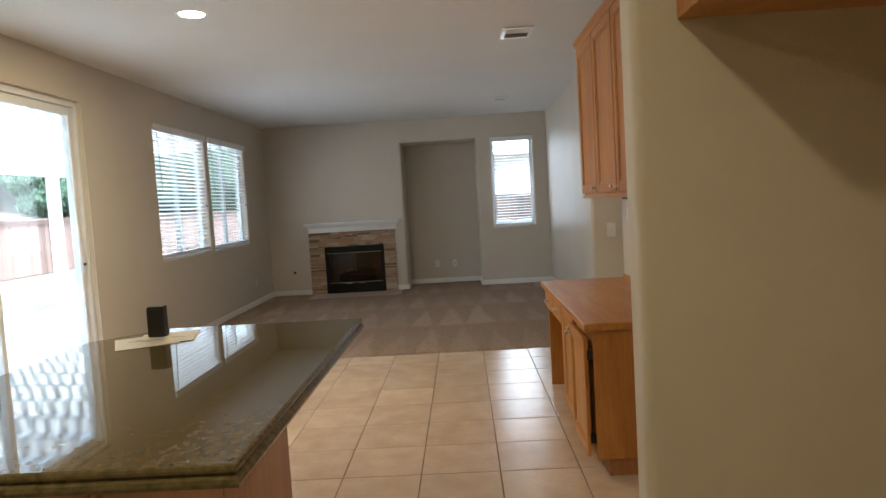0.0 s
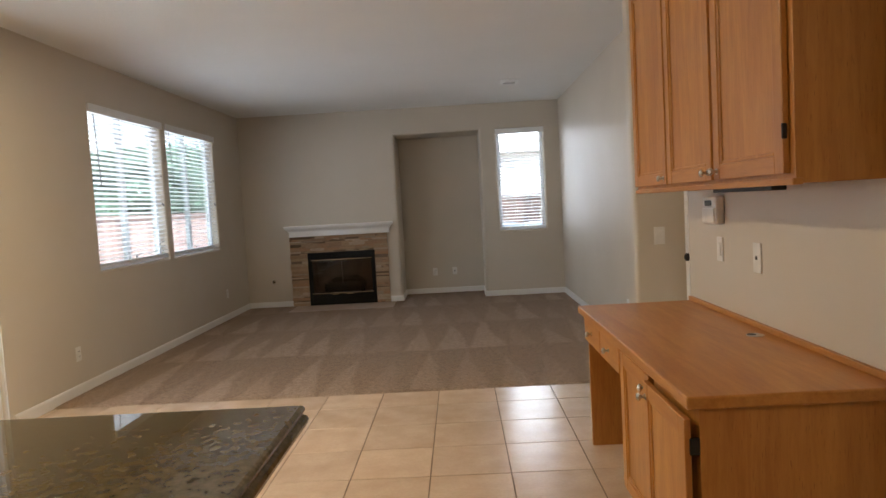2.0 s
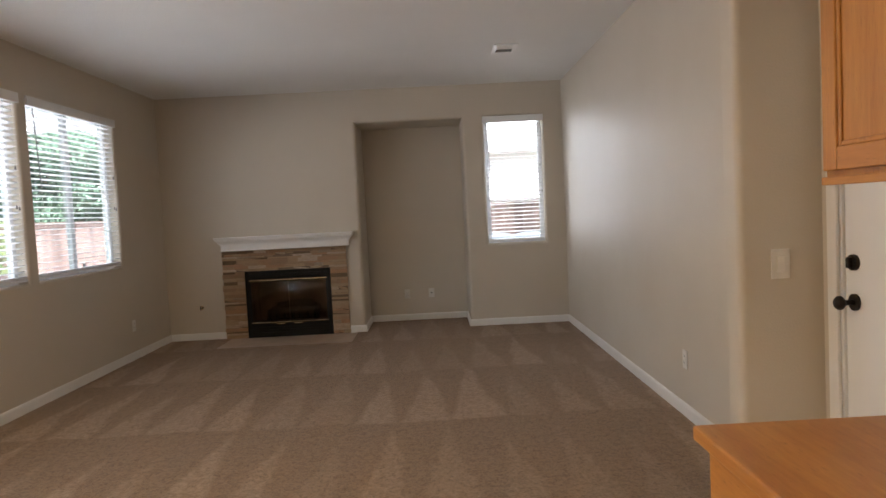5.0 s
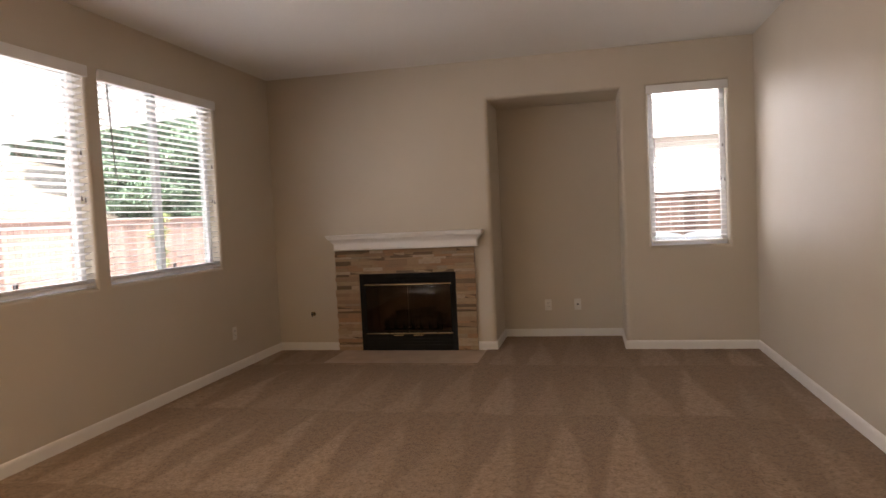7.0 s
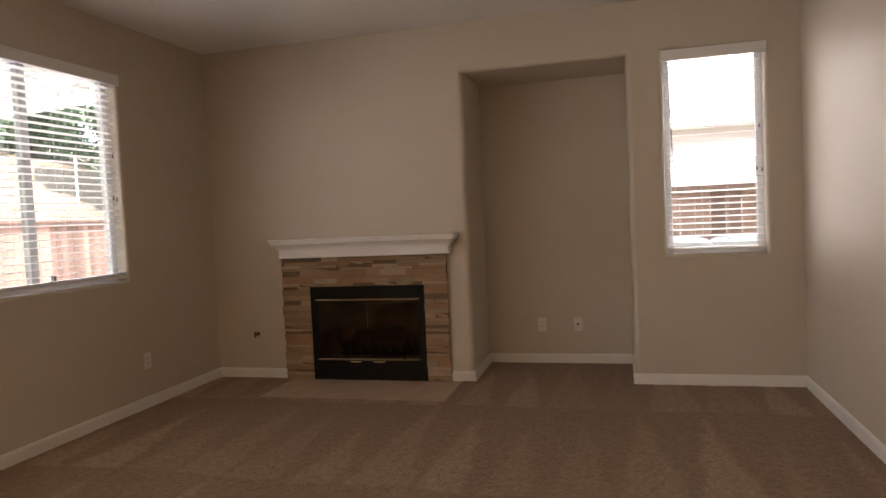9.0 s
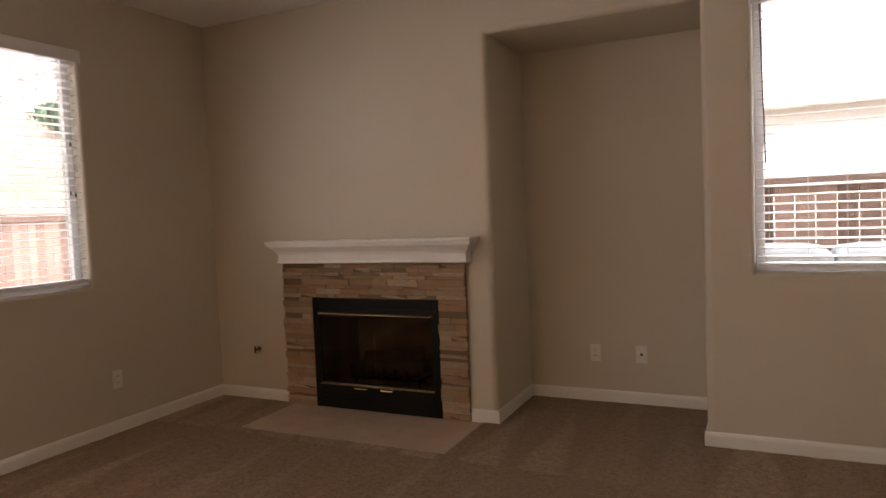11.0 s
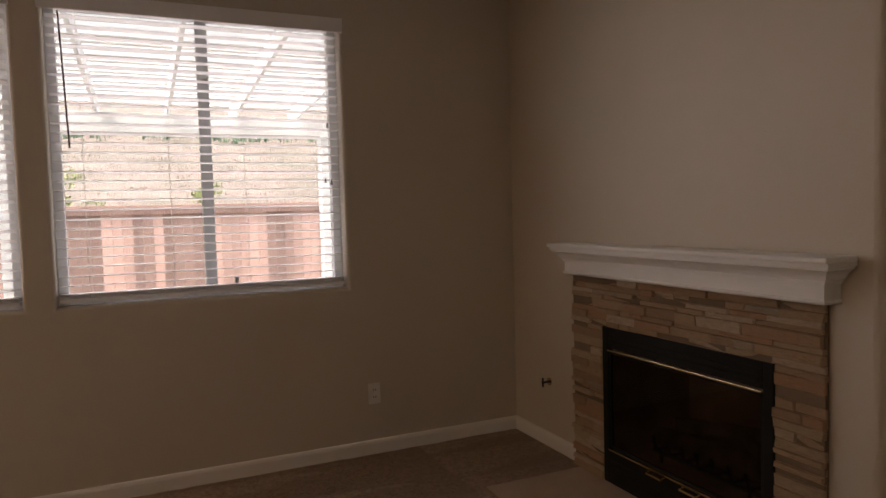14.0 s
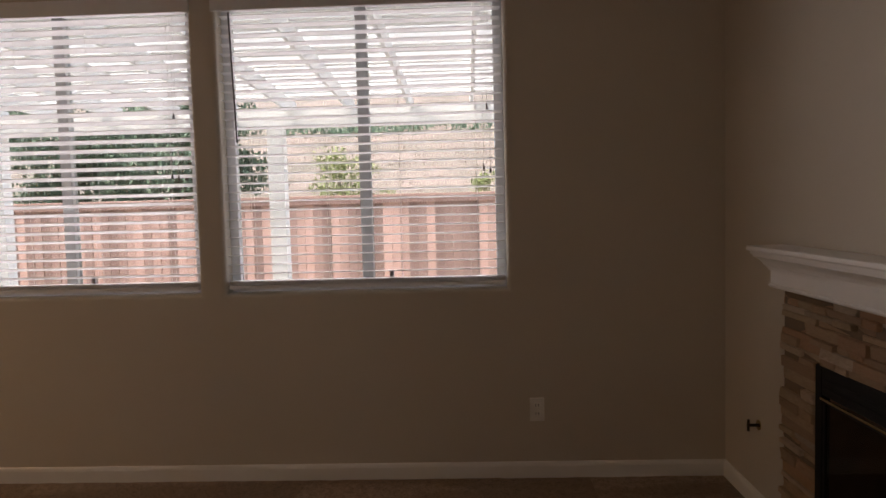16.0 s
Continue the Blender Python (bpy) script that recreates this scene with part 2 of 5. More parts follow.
WALL = plain("greige_wall_paint", (0.61, 0.552, 0.46), (0.585, 0.528, 0.435), 1.2, 0.5, 120, 0.3, 0.004)
CEIL = plain("ceiling_paint", (0.82, 0.81, 0.78), (0.79, 0.78, 0.75), 1.0, 0.8, 55, 0.6, 0.008)
TRIM = plain("white_trim_paint", (0.83, 0.82, 0.79), (0.8, 0.79, 0.76), 3, 0.35, 60, 0.05)
VINYL = plain("white_vinyl", (0.78, 0.79, 0.8), (0.74, 0.75, 0.76), 5, 0.35, 40, 0.02)
SLAT = plain("white_blind_slat", (0.86, 0.86, 0.85), (0.83, 0.83, 0.82), 6, 0.4, 50, 0.04)
sn, sl = SLAT.node_tree.nodes, SLAT.node_tree.links
thin, both = sn.new("ShaderNodeBsdfTranslucent"), sn.new("ShaderNodeMixShader")
thin.inputs["Color"].default_value = (0.9, 0.9, 0.88, 1)
both.inputs[0].default_value = 0.07
sl.new(sn["Principled BSDF"].outputs[0], both.inputs[1])
sl.new(thin.outputs[0], both.inputs[2])
sl.new(both.outputs[0], sn["Material Output"].inputs["Surface"])
CORD = plain("blind_cord", (0.6, 0.58, 0.54), None, 9, 0.8)
WAND = plain("dark_blind_wand", (0.1, 0.09, 0.085), None, 9, 0.4)
PLATE = plain("white_plastic_plate", (0.82, 0.8, 0.75), None, 9, 0.35, 60, 0.02)
SLOT = plain("dark_slot", (0.03, 0.03, 0.03), None, 9, 0.5)
MAPLE_V = wood("honey_maple_upright", (0.54, 0.25, 0.048), (0.37, 0.138, 0.02), 2)
MAPLE_H = wood("honey_maple_along", (0.54, 0.245, 0.048), (0.37, 0.138, 0.02), 1)
# Darker, duller maple for toe kicks, knee back and island body.
MAPLE_DARK = wood("darker_maple", (0.4, 0.19, 0.07), (0.28, 0.11, 0.035), 2, 0.5)
NICKEL = plain("satin_nickel", (0.62, 0.59, 0.54), None, 20, 0.28, 90, 0.02, 0.001, 1.0)
BLACK_IRON = plain("black_fireplace_steel", (0.008, 0.0078, 0.0075), (0.013, 0.012, 0.011), 6, 0.6, 120, 0.12, spec=0.2)
BRASS = plain("polished_brass", (0.62, 0.48, 0.27), None, 15, 0.22, 60, 0.02, 0.001, 1.0)
BRONZE = plain("oil_rubbed_bronze", (0.025, 0.02, 0.017), None, 15, 0.35, 60, 0.02, 0.001, 0.6)
SOOT = plain("sooty_firebrick", (0.46, 0.3, 0.21), (0.16, 0.11, 0.08), 4, 0.9, 60, 0.4, 0.006)
LOG = plain("charred_ceramic_log", (0.2, 0.14, 0.095), (0.05, 0.04, 0.032), 12, 0.9, 60, 0.7, 0.01)
GRANITE = granite()
CARPET = carpet_material()
TILE = tile_material()
GROUT = plain("brown_grout", (0.2, 0.15, 0.105), (0.15, 0.11, 0.075), 7, 0.9, 120, 0.3)
PALE_ROOF = plain("pale_roof_tile", (0.62, 0.6, 0.57), (0.54, 0.52, 0.49), 3, 0.9, 30, 0.4, 0.01)
HEARTH = plain("beige_hearth_tile", (0.56, 0.43, 0.33), (0.47, 0.35, 0.26), 6, 0.45, 70, 0.06, 0.003, fine=0.3)
STONE = ledger_stone()
MORTAR = plain("stone_backing", (0.24, 0.17, 0.11), None, 9, 0.95, 60, 0.5)
PANE = glass("window_glass", (0.8, 0.84, 0.81))
SMOKED = glass("smoked_fireplace_glass", (0.58, 0.54, 0.5))
LENS = glow("lamp_lens", (1.0, 0.8, 0.55), 12)
PAPER = plain("white_paper", (0.78, 0.76, 0.7), None, 12, 0.7, 30, 0.05)
BLACK_CARD = plain("black_card", (0.012, 0.012, 0.013), None, 12, 0.45)
LCD = plain("grey_lcd", (0.1, 0.12, 0.11), None, 12, 0.3)
# Shade of unmodelled hollows as colour: the duct, the neighbour's rooms.
HOLLOW = plain("unlit_hollow", (0.06, 0.055, 0.05), None, 12, 0.8)
STEEL = plain("aluminium_frame", (0.46, 0.48, 0.48), None, 12, 0.4, 60, 0.02, 0.001, 0.3)
CONCRETE = plain("patio_concrete", (0.56, 0.54, 0.5), (0.49, 0.47, 0.43), 1.1, 0.9, 60, 0.2, fine=0.2)
PERGOLA = plain("white_patio_paint", (0.84, 0.84, 0.82), (0.8, 0.8, 0.78), 2, 0.55, 40, 0.05)
REDWOOD = plain("redwood_board", (0.42, 0.28, 0.232), (0.33, 0.205, 0.165), 3, 0.85, 30, 0.3, 0.004, fine=0.3, spread=0.42)
STUCCO = plain("pale_stucco", (0.82, 0.81, 0.79), (0.79, 0.78, 0.76), 0.8, 0.95, 70, 0.4)
# Earth darkened to carry the shade under the trees.
BANK_SHADE = plain("shaded_bank_earth", (0.06, 0.056, 0.048), (0.03, 0.028, 0.025), 2, 0.95, 12, 0.7, 0.03, fine=0.5)
SHINGLE = plain("brown_shingle", (0.16, 0.13, 0.11), (0.11, 0.09, 0.075), 3, 0.95, 30, 0.5, 0.01)
EARTH = plain("dry_grass_hill", (0.27, 0.2, 0.165), (0.13, 0.115, 0.085), 0.5, 0.98, 3, 0.7, 0.08, fine=0.8)
BIN = plain("grey_bin_plastic", (0.12, 0.125, 0.125), None, 5, 0.55, 60, 0.05)
# The lid's pale colour carries the glare of the sky on it.
BIN_LID = plain("skylit_bin_lid", (0.66, 0.67, 0.66), None, 5, 0.45, 60, 0.05)
BARK = plain("bark", (0.12, 0.085, 0.06), None, 9, 0.95, 40, 0.8, 0.02)
LEAF_DARK = leaf_material("dark_green_leaf", (0.07, 0.11, 0.075), (0.115, 0.165, 0.11))
LEAF_DRY = leaf_material("dry_straw_blade", (0.2, 0.16, 0.12), (0.3, 0.235, 0.19))
LEAF_LIGHT = leaf_material("yellow_green_leaf", (0.14, 0.18, 0.07), (0.26, 0.29, 0.13))


# ---- mesh helpers ----
BASE = {}


def thing(name, label, category, loc=(0, 0, 0), group="", kind=""):
    ob = new(name)
    ob.empty_display_size = 0.05
    ob.location = loc
    BASE[ob] = Vector(loc)
    return tagged(ob, label, category, group, kind)


def part(name, bm, material, parent=None, label=""):
    """One mesh object from a bmesh in world metres, under a thing or a part."""
    me = bpy.data.meshes.new(name)
    bmesh.ops.recalc_face_normals(bm, faces=bm.faces)
    if parent is not None:
        bmesh.ops.translate(bm, verts=bm.verts, vec=-BASE[parent])
    bm.to_mesh(me)
    bm.free()
    me.materials.append(material)
    ob = new(name, me)
    if parent is not None:
        ob.parent = parent
        BASE[ob] = BASE[parent]
    else:
        BASE[ob] = Vector((0, 0, 0))
    return tagged(ob, label)


def smooth(ob, angle=40):
    for p in ob.data.polygons:
        p.use_smooth = True
    ob.data.set_sharp_from_angle(angle=radians(angle))
    return ob


def structure(name, bm, material, label, category):
    return tagged(part(name, bm, material), label, category, kind="structure")


def box(bm, x0, x1, y0, y1, z0, z1, bev=0.0, seg=2):
    r = bmesh.ops.create_cube(bm, size=1)
    vs = r["verts"]
    bmesh.ops.scale(bm, verts=vs, vec=(x1 - x0, y1 - y0, z1 - z0))
    bmesh.ops.translate(bm, verts=vs, vec=((x0 + x1) / 2, (y0 + y1) / 2, (z0 + z1) / 2))
    if bev:
        es = list({e for v in vs for e in v.link_edges})
        bmesh.ops.bevel(bm, geom=es, offset=bev, segments=seg, affect="EDGES", profile=0.5)
    return bm


def boxes(*args, bev=0.0):
    bm = bmesh.new()
    for a in args:
        box(bm, *a, bev=bev)
    return bm


def rod(bm, a, b, r, seg=12, r2=None):
    a, b = Vector(a), Vector(b)
    d = b - a
    m = Matrix.Translation((a + b) / 2) @ d.to_track_quat("Z", "Y").to_matrix().to_4x4()
    bmesh.ops.create_cone(bm, cap_ends=True, segments=seg, radius1=r, radius2=r if r2 is None else r2, depth=d.length, matrix=m)
    return bm


def ball(bm, c, r, scale=(1, 1, 1), seg=14):
    m = Matrix.Translation(c) @ Matrix.Diagonal((*scale, 1))
    bmesh.ops.create_uvsphere(bm, u_segments=seg, v_segments=seg // 2 + 2, radius=r, matrix=m)
    return bm


def prism(bm, pts, z0, z1):
    """A plan polygon raised from z0 to z1."""
    lo = [bm.verts.new((x, y, z0)) for x, y in pts]
    hi = [bm.verts.new((x, y, z1)) for x, y in pts]
    k = len(pts)
    bm.faces.new(lo), bm.faces.new(hi)
    for i in range(k):
        bm.faces.new((lo[i], lo[(i + 1) % k], hi[(i + 1) % k], hi[i]))
    return bm


def arc(cx, cy, r, a0, a1, k=6):
    return [(cx + r * math.cos(radians(a0 + (a1 - a0) * i / k)), cy + r * math.sin(radians(a0 + (a1 - a0) * i / k))) for i in range(k + 1)]


def sweep(bm, profile, axis, a, b, flip=1):
    """A profile of (out, up) pairs drawn along x (axis 0) or y (axis 1)."""
    rings = []
    for s in (a, b):
        rings.append([bm.verts.new((s, o, u) if axis == 0 else (o, s, u)) for o, u in profile])
    k = len(profile)
    for i in range(k):
        bm.faces.new((rings[0][i], rings[0][(i + 1) % k], rings[1][(i + 1) % k], rings[1][i]))
    bm.faces.new(rings[0]), bm.faces.new(rings[1])
    return bm


def wall(name, axis, c, out, u0, u1, z1, holes, label, thick=0.15, bull=0.036):
    """A wall along x (axis 0) or y (axis 1) with its room face at c, thick towards out (+1 or -1), with rounded edges at its holes."""
    bm = bmesh.new()
    us = sorted({u0, u1, *(h[0] for h in holes), *(h[1] for h in holes)})
    zs = sorted({0.0, z1, *(h[2] for h in holes), *(h[3] for h in holes)})
    v = {}

    def vert(u, z, back):
        k = (u, z, back)
        if k not in v:
            o = c + out * thick * back
            v[k] = bm.verts.new((u, o, z) if axis == 0 else (o, u, z))
        return v[k]

    solid = {}
    for i in range(len(us) - 1):
        for j in range(len(zs) - 1):
            mu, mz = (us[i] + us[i + 1]) / 2, (zs[j] + zs[j + 1]) / 2
            solid[i, j] = not any(h[0] < mu < h[1] and h[2] < mz < h[3] for h in holes)
    for (i, j), full in solid.items():
        if not full:
            continue
        a, b, p, q = us[i], us[i + 1], zs[j], zs[j + 1]
        for back in (0, 1):
            bm.faces.new([vert(a, p, back), vert(b, p, back), vert(b, q, back), vert(a, q, back)])
        for ni, nj, e0, e1 in ((i - 1, j, (a, p), (a, q)), (i + 1, j, (b, p), (b, q)), (i, j - 1, (a, p), (b, p)), (i, j + 1, (a, q), (b, q))):
            if not solid.get((ni, nj), False):
                bm.faces.new([vert(*e0, 0), vert(*e1, 0), vert(*e1, 1), vert(*e0, 1)])
    bmesh.ops.recalc_face_normals(bm, faces=bm.faces)
    bm.normal_update()
    k = 1 if axis == 0 else 0
    es = []
    for e in bm.edges:
        if len(e.link_faces) != 2 or any(abs(w.co[k] - c) > 1e-5 for w in e.verts):
            continue
        n0, n1 = (abs(f.normal[k]) > 0.9 for f in e.link_faces)
        mid = (e.verts[0].co + e.verts[1].co) / 2
        mu = mid[1 - k]
        if n0 != n1 and 0.001 < mid.z < z1 - 0.01 and u0 + 0.01 < mu < u1 - 0.01:
            es.append(e)
    if es and bull:
        bmesh.ops.bevel(bm, geom=es, offset=bull, segments=5, affect="EDGES", profile=0.5)
    ob = structure(name, bm, WALL, label, "wall")
    smooth(ob, 35)
    for p in ob.data.polygons:
        if max(abs(k) for k in p.normal) > 0.99999:
            p.use_smooth = False
    return ob


# ---- the room: walls, floor, ceiling ----
XW, YN, XE, ZC = -2.84, 11.655, 1.722, 2.743
WIN_Z0, WIN_Z1 = 0.942, 2.372
WIN_A, WIN_B, WIN_C = (7.735, 9.108), (9.243, 10.618), (0.838, 1.492)
SLIDER = (4.17, 6.40, 0.0, 2.40)
NICHE = (-0.612, 0.59, 2.372, 12.32)
FIREBOX = (-1.93, -1.0, 0.02, 0.745)

wall("wall_west", 1, XW, -1, -5.6, YN, ZC, [SLIDER, (*WIN_A, WIN_Z0, WIN_Z1), (*WIN_B, WIN_Z0, WIN_Z1)],
     "greige painted wall with a sliding door and two windows", 0.16, 0.024)
wall("wall_north", 0, YN, 1, XW - 0.16, XE + 0.15, ZC, [(NICHE[0], NICHE[1], 0.0, NICHE[2]), (*WIN_C, WIN_Z0, WIN_Z1), FIREBOX],
     "greige painted wall with a tall niche and a window", 0.14)
wall("wall_east", 1, XE, 1, 6.76, YN, ZC, [], "plain greige painted wall with a satin sheen", 0.15)
# Unseen closing wall, set far back to weaken light bounced on the wing wall.
wall("wall_south", 0, -5.6, -1, XW - 0.16, 1.9, ZC, [], "plain greige painted wall", 0.15)
wall("wall_fridge", 1, 1.75, 1, -5.6, 2.63, ZC, [], "plain greige painted wall", 0.15)

bm = bmesh.new()
n0, n1, nz, nb = NICHE
prism(bm, [(n0, YN + 0.14), (n0, nb), (n1, nb), (n1, YN + 0.14), (n1 + 0.12, YN + 0.14), (n1 + 0.12, nb + 0.12), (n0 - 0.12, nb + 0.12), (n0 - 0.12, YN + 0.14)], 0, nz + 0.12)
box(bm, n0, n1, YN + 0.14, nb, nz, nz + 0.12)
structure("wall_niche", bm, WALL, "shaded greige recess beside the fireplace", "wall")

# wing wall and pier with rounded ends
R = 0.03
bm = prism(bmesh.new(), arc(0.80 + R, 2.63 + R, R, 270, 180) + arc(0.80 + R, 2.76 - R, R, 180, 90) + [(1.9, 2.76), (1.9, 2.63)], 0, ZC)
smooth(structure("wall_wing", bm, WALL, "short greige wing wall with a rounded end", "wall"))
bm = prism(bmesh.new(), arc(1.45 + R, 6.69 + R, R, 270, 180) + arc(1.45 + R, 6.83 - R, R, 180, 90) + [(XE + 0.002, 6.83), (XE + 0.002, 6.762), (1.93, 6.762), (1.93, 6.69)], 0, ZC)
smooth(structure("wall_pier", bm, WALL, "greige wall end with a rounded corner and a light switch", "wall"))
bm = prism(bmesh.new(), [(1.48, 2.762)] + arc(1.48 + R, 5.72 - R, R, 180, 90) + [(1.9, 5.72), (1.9, 2.762)], 0, ZC)
smooth(structure("wall_desk", bm, WALL, "greige wall behind the built-in desk", "wall"))
wall("wall_hall", 1, 1.79, 1, 5.60, 6.75, ZC, [(5.785, 6.585, 0.0, 2.05)], "greige wall round a white door", 0.12, 0.0)

structure("ceiling", boxes((XW - 0.16, 2.0, -5.75, YN + 0.14, ZC, ZC + 0.12)), CEIL, "off-white ceiling with a light orange-peel texture", "ceiling")

# Unseen block above the ceiling, added to throw shade on the north fence.
structure("upper_storey", boxes((XW - 0.16, 9.0, -8.0, YN + 0.14, ZC + 0.125, 6.2)), STUCCO, "unseen stucco block added to shade the north side yard", "wall")

# baseboards
BB = [(0, 0), (0.014, 0), (0.014, 0.066), (0.011, 0.078), (0.006, 0.085), (0, 0.085)]


def baseboard(axis, c, s, a, b):
    bm = sweep(bmesh.new(), [(c + s * o, u) for o, u in BB], axis, a, b)
    structure("baseboard", bm, TRIM, "white painted wooden baseboard", "baseboard")


baseboard(1, XW, 1, SLIDER[1] + 0.06, YN - 0.001)
baseboard(0, YN, -1, XW + 0.014, -2.205)
baseboard(0, YN, -1, -0.785, NICHE[0] + 0.013)
baseboard(1, NICHE[0], 1, YN - 0.013, NICHE[3])
baseboard(0, NICHE[3], -1, NICHE[0] + 0.014, NICHE[1] - 0.014)
baseboard(1, NICHE[1], -1, YN - 0.013, NICHE[3])
baseboard(0, YN, -1, NICHE[1] - 0.013, XE - 0.014)
baseboard(1, XE, -1, 6.832, YN)
baseboard(1, 1.45, -1, 6.72, 6.80)
baseboard(0, 6.69, -1, 1.48, 1.755)
baseboard(1, XW, 1, -5.6, SLIDER[0] - 0.06)

# subfloor under tiles and carpet
CARPET_Y = 6.868
floor = structure("floor", boxes((XW - 0.16, 1.95, -5.75, 12.45, -0.14, -0.006)), GROUT, "cream ceramic floor tiles in brown grout", "floor")

# carpet: a gently uneven sheet with a ragged cut edge, cut out round the hearth
HX0, HX1, HY0 = -2.14, -0.69, 11.08


def carpet_sheet():
    bm = bmesh.new()
    step = 0.035
    xs = np.append(np.arange(XW, XE, step), XE)
    ys = np.append(np.arange(CARPET_Y, 12.32, step), 12.32)
    grid = {}

    def vert(i, j):
        if (i, j) not in grid:
            x, y = float(xs[i]), float(ys[j])
            yy = y + (0.006 * noise.noise((x * 30, 3, 0)) if j == 0 else 0)
            z = 0.007 + 0.003 * noise.noise((x * 14, y * 14, 0)) + 0.002 * noise.noise((x * 3, y * 3, 5))
            grid[i, j] = bm.verts.new((x, yy, -0.006 if j == 0 else z))
        return grid[i, j]

    for i in range(len(xs) - 1):
        for j in range(len(ys) - 1):
            mx, my = (xs[i] + xs[i + 1]) / 2, (ys[j] + ys[j + 1]) / 2
            if my > YN and not NICHE[0] < mx < NICHE[1]:
                continue
            if HX0 < mx < HX1 and HY0 < my < YN:
                continue
            bm.faces.new((vert(i, j), vert(i + 1, j), vert(i + 1, j + 1), vert(i, j + 1)))
    return bm


smooth(structure("carpet", carpet_sheet(), CARPET, "beige cut-pile carpet with vacuum tracks", "carpet"), 80)
structure("hearth", boxes((HX0 - 0.02, HX1 + 0.02, HY0 - 0.02, YN - 0.002, -0.006, 0.004), bev=0.003), HEARTH, "flush beige stone hearth slab before the fireplace", "hearth")


# ---- windows with blinds ----
def window(name, axis, c, out, u0, u1, label, sliding=True):
    """A white vinyl window set deep in its opening; sliding: two panes and a mullion."""
    w = thing(name, label, "window", kind="structure")
    d0, d1 = c + out * 0.085, c + out * 0.135

    def bx(a, b, p, q, e0=d0, e1=d1):
        lo, hi = min(e0, e1), max(e0, e1)
        return (a, b, lo, hi, p, q) if axis == 0 else (lo, hi, a, b, p, q)

    f = 0.045
    part("window_frame", boxes(bx(u0, u1, WIN_Z0, WIN_Z0 + f), bx(u0, u1, WIN_Z1 - f, WIN_Z1), bx(u0, u0 + f, WIN_Z0 + f, WIN_Z1 - f), bx(u1 - f, u1, WIN_Z0 + f, WIN_Z1 - f), bev=0.004), VINYL, w)
    m = (u0 + u1) / 2
    g0, g1 = c + out * 0.108, c + out * 0.112
    if sliding:
        part("mullion", boxes(bx(m - 0.028, m + 0.028, WIN_Z0 + f, WIN_Z1 - f), bev=0.004), STEEL, w, "grey meeting stile")
        spans = ((u0 + f, m - 0.028), (m + 0.028, u1 - f))
        part("sash_lock", boxes(bx(m + 0.11, m + 0.13, WIN_Z0 + f, WIN_Z0 + f + 0.045, d0 - out * 0.02, d0)), WAND, w, "small dark latch")
    else:
        spans = ((u0 + f, u1 - f),)
    for a, b in spans:
        p = part("pane", boxes(bx(a, b, WIN_Z0 + f, WIN_Z1 - f, g0, g1)), PANE, w)
        p.visible_shadow = False
    return w


window("window_1", 1, XW, -1, *WIN_A, "white vinyl sliding window behind a white blind")
window("window_2", 1, XW, -1, *WIN_B, "white vinyl sliding window beside the fireplace corner")
window("window_3", 0, YN, 1, *WIN_C, "narrow white vinyl window beside the niche", False)


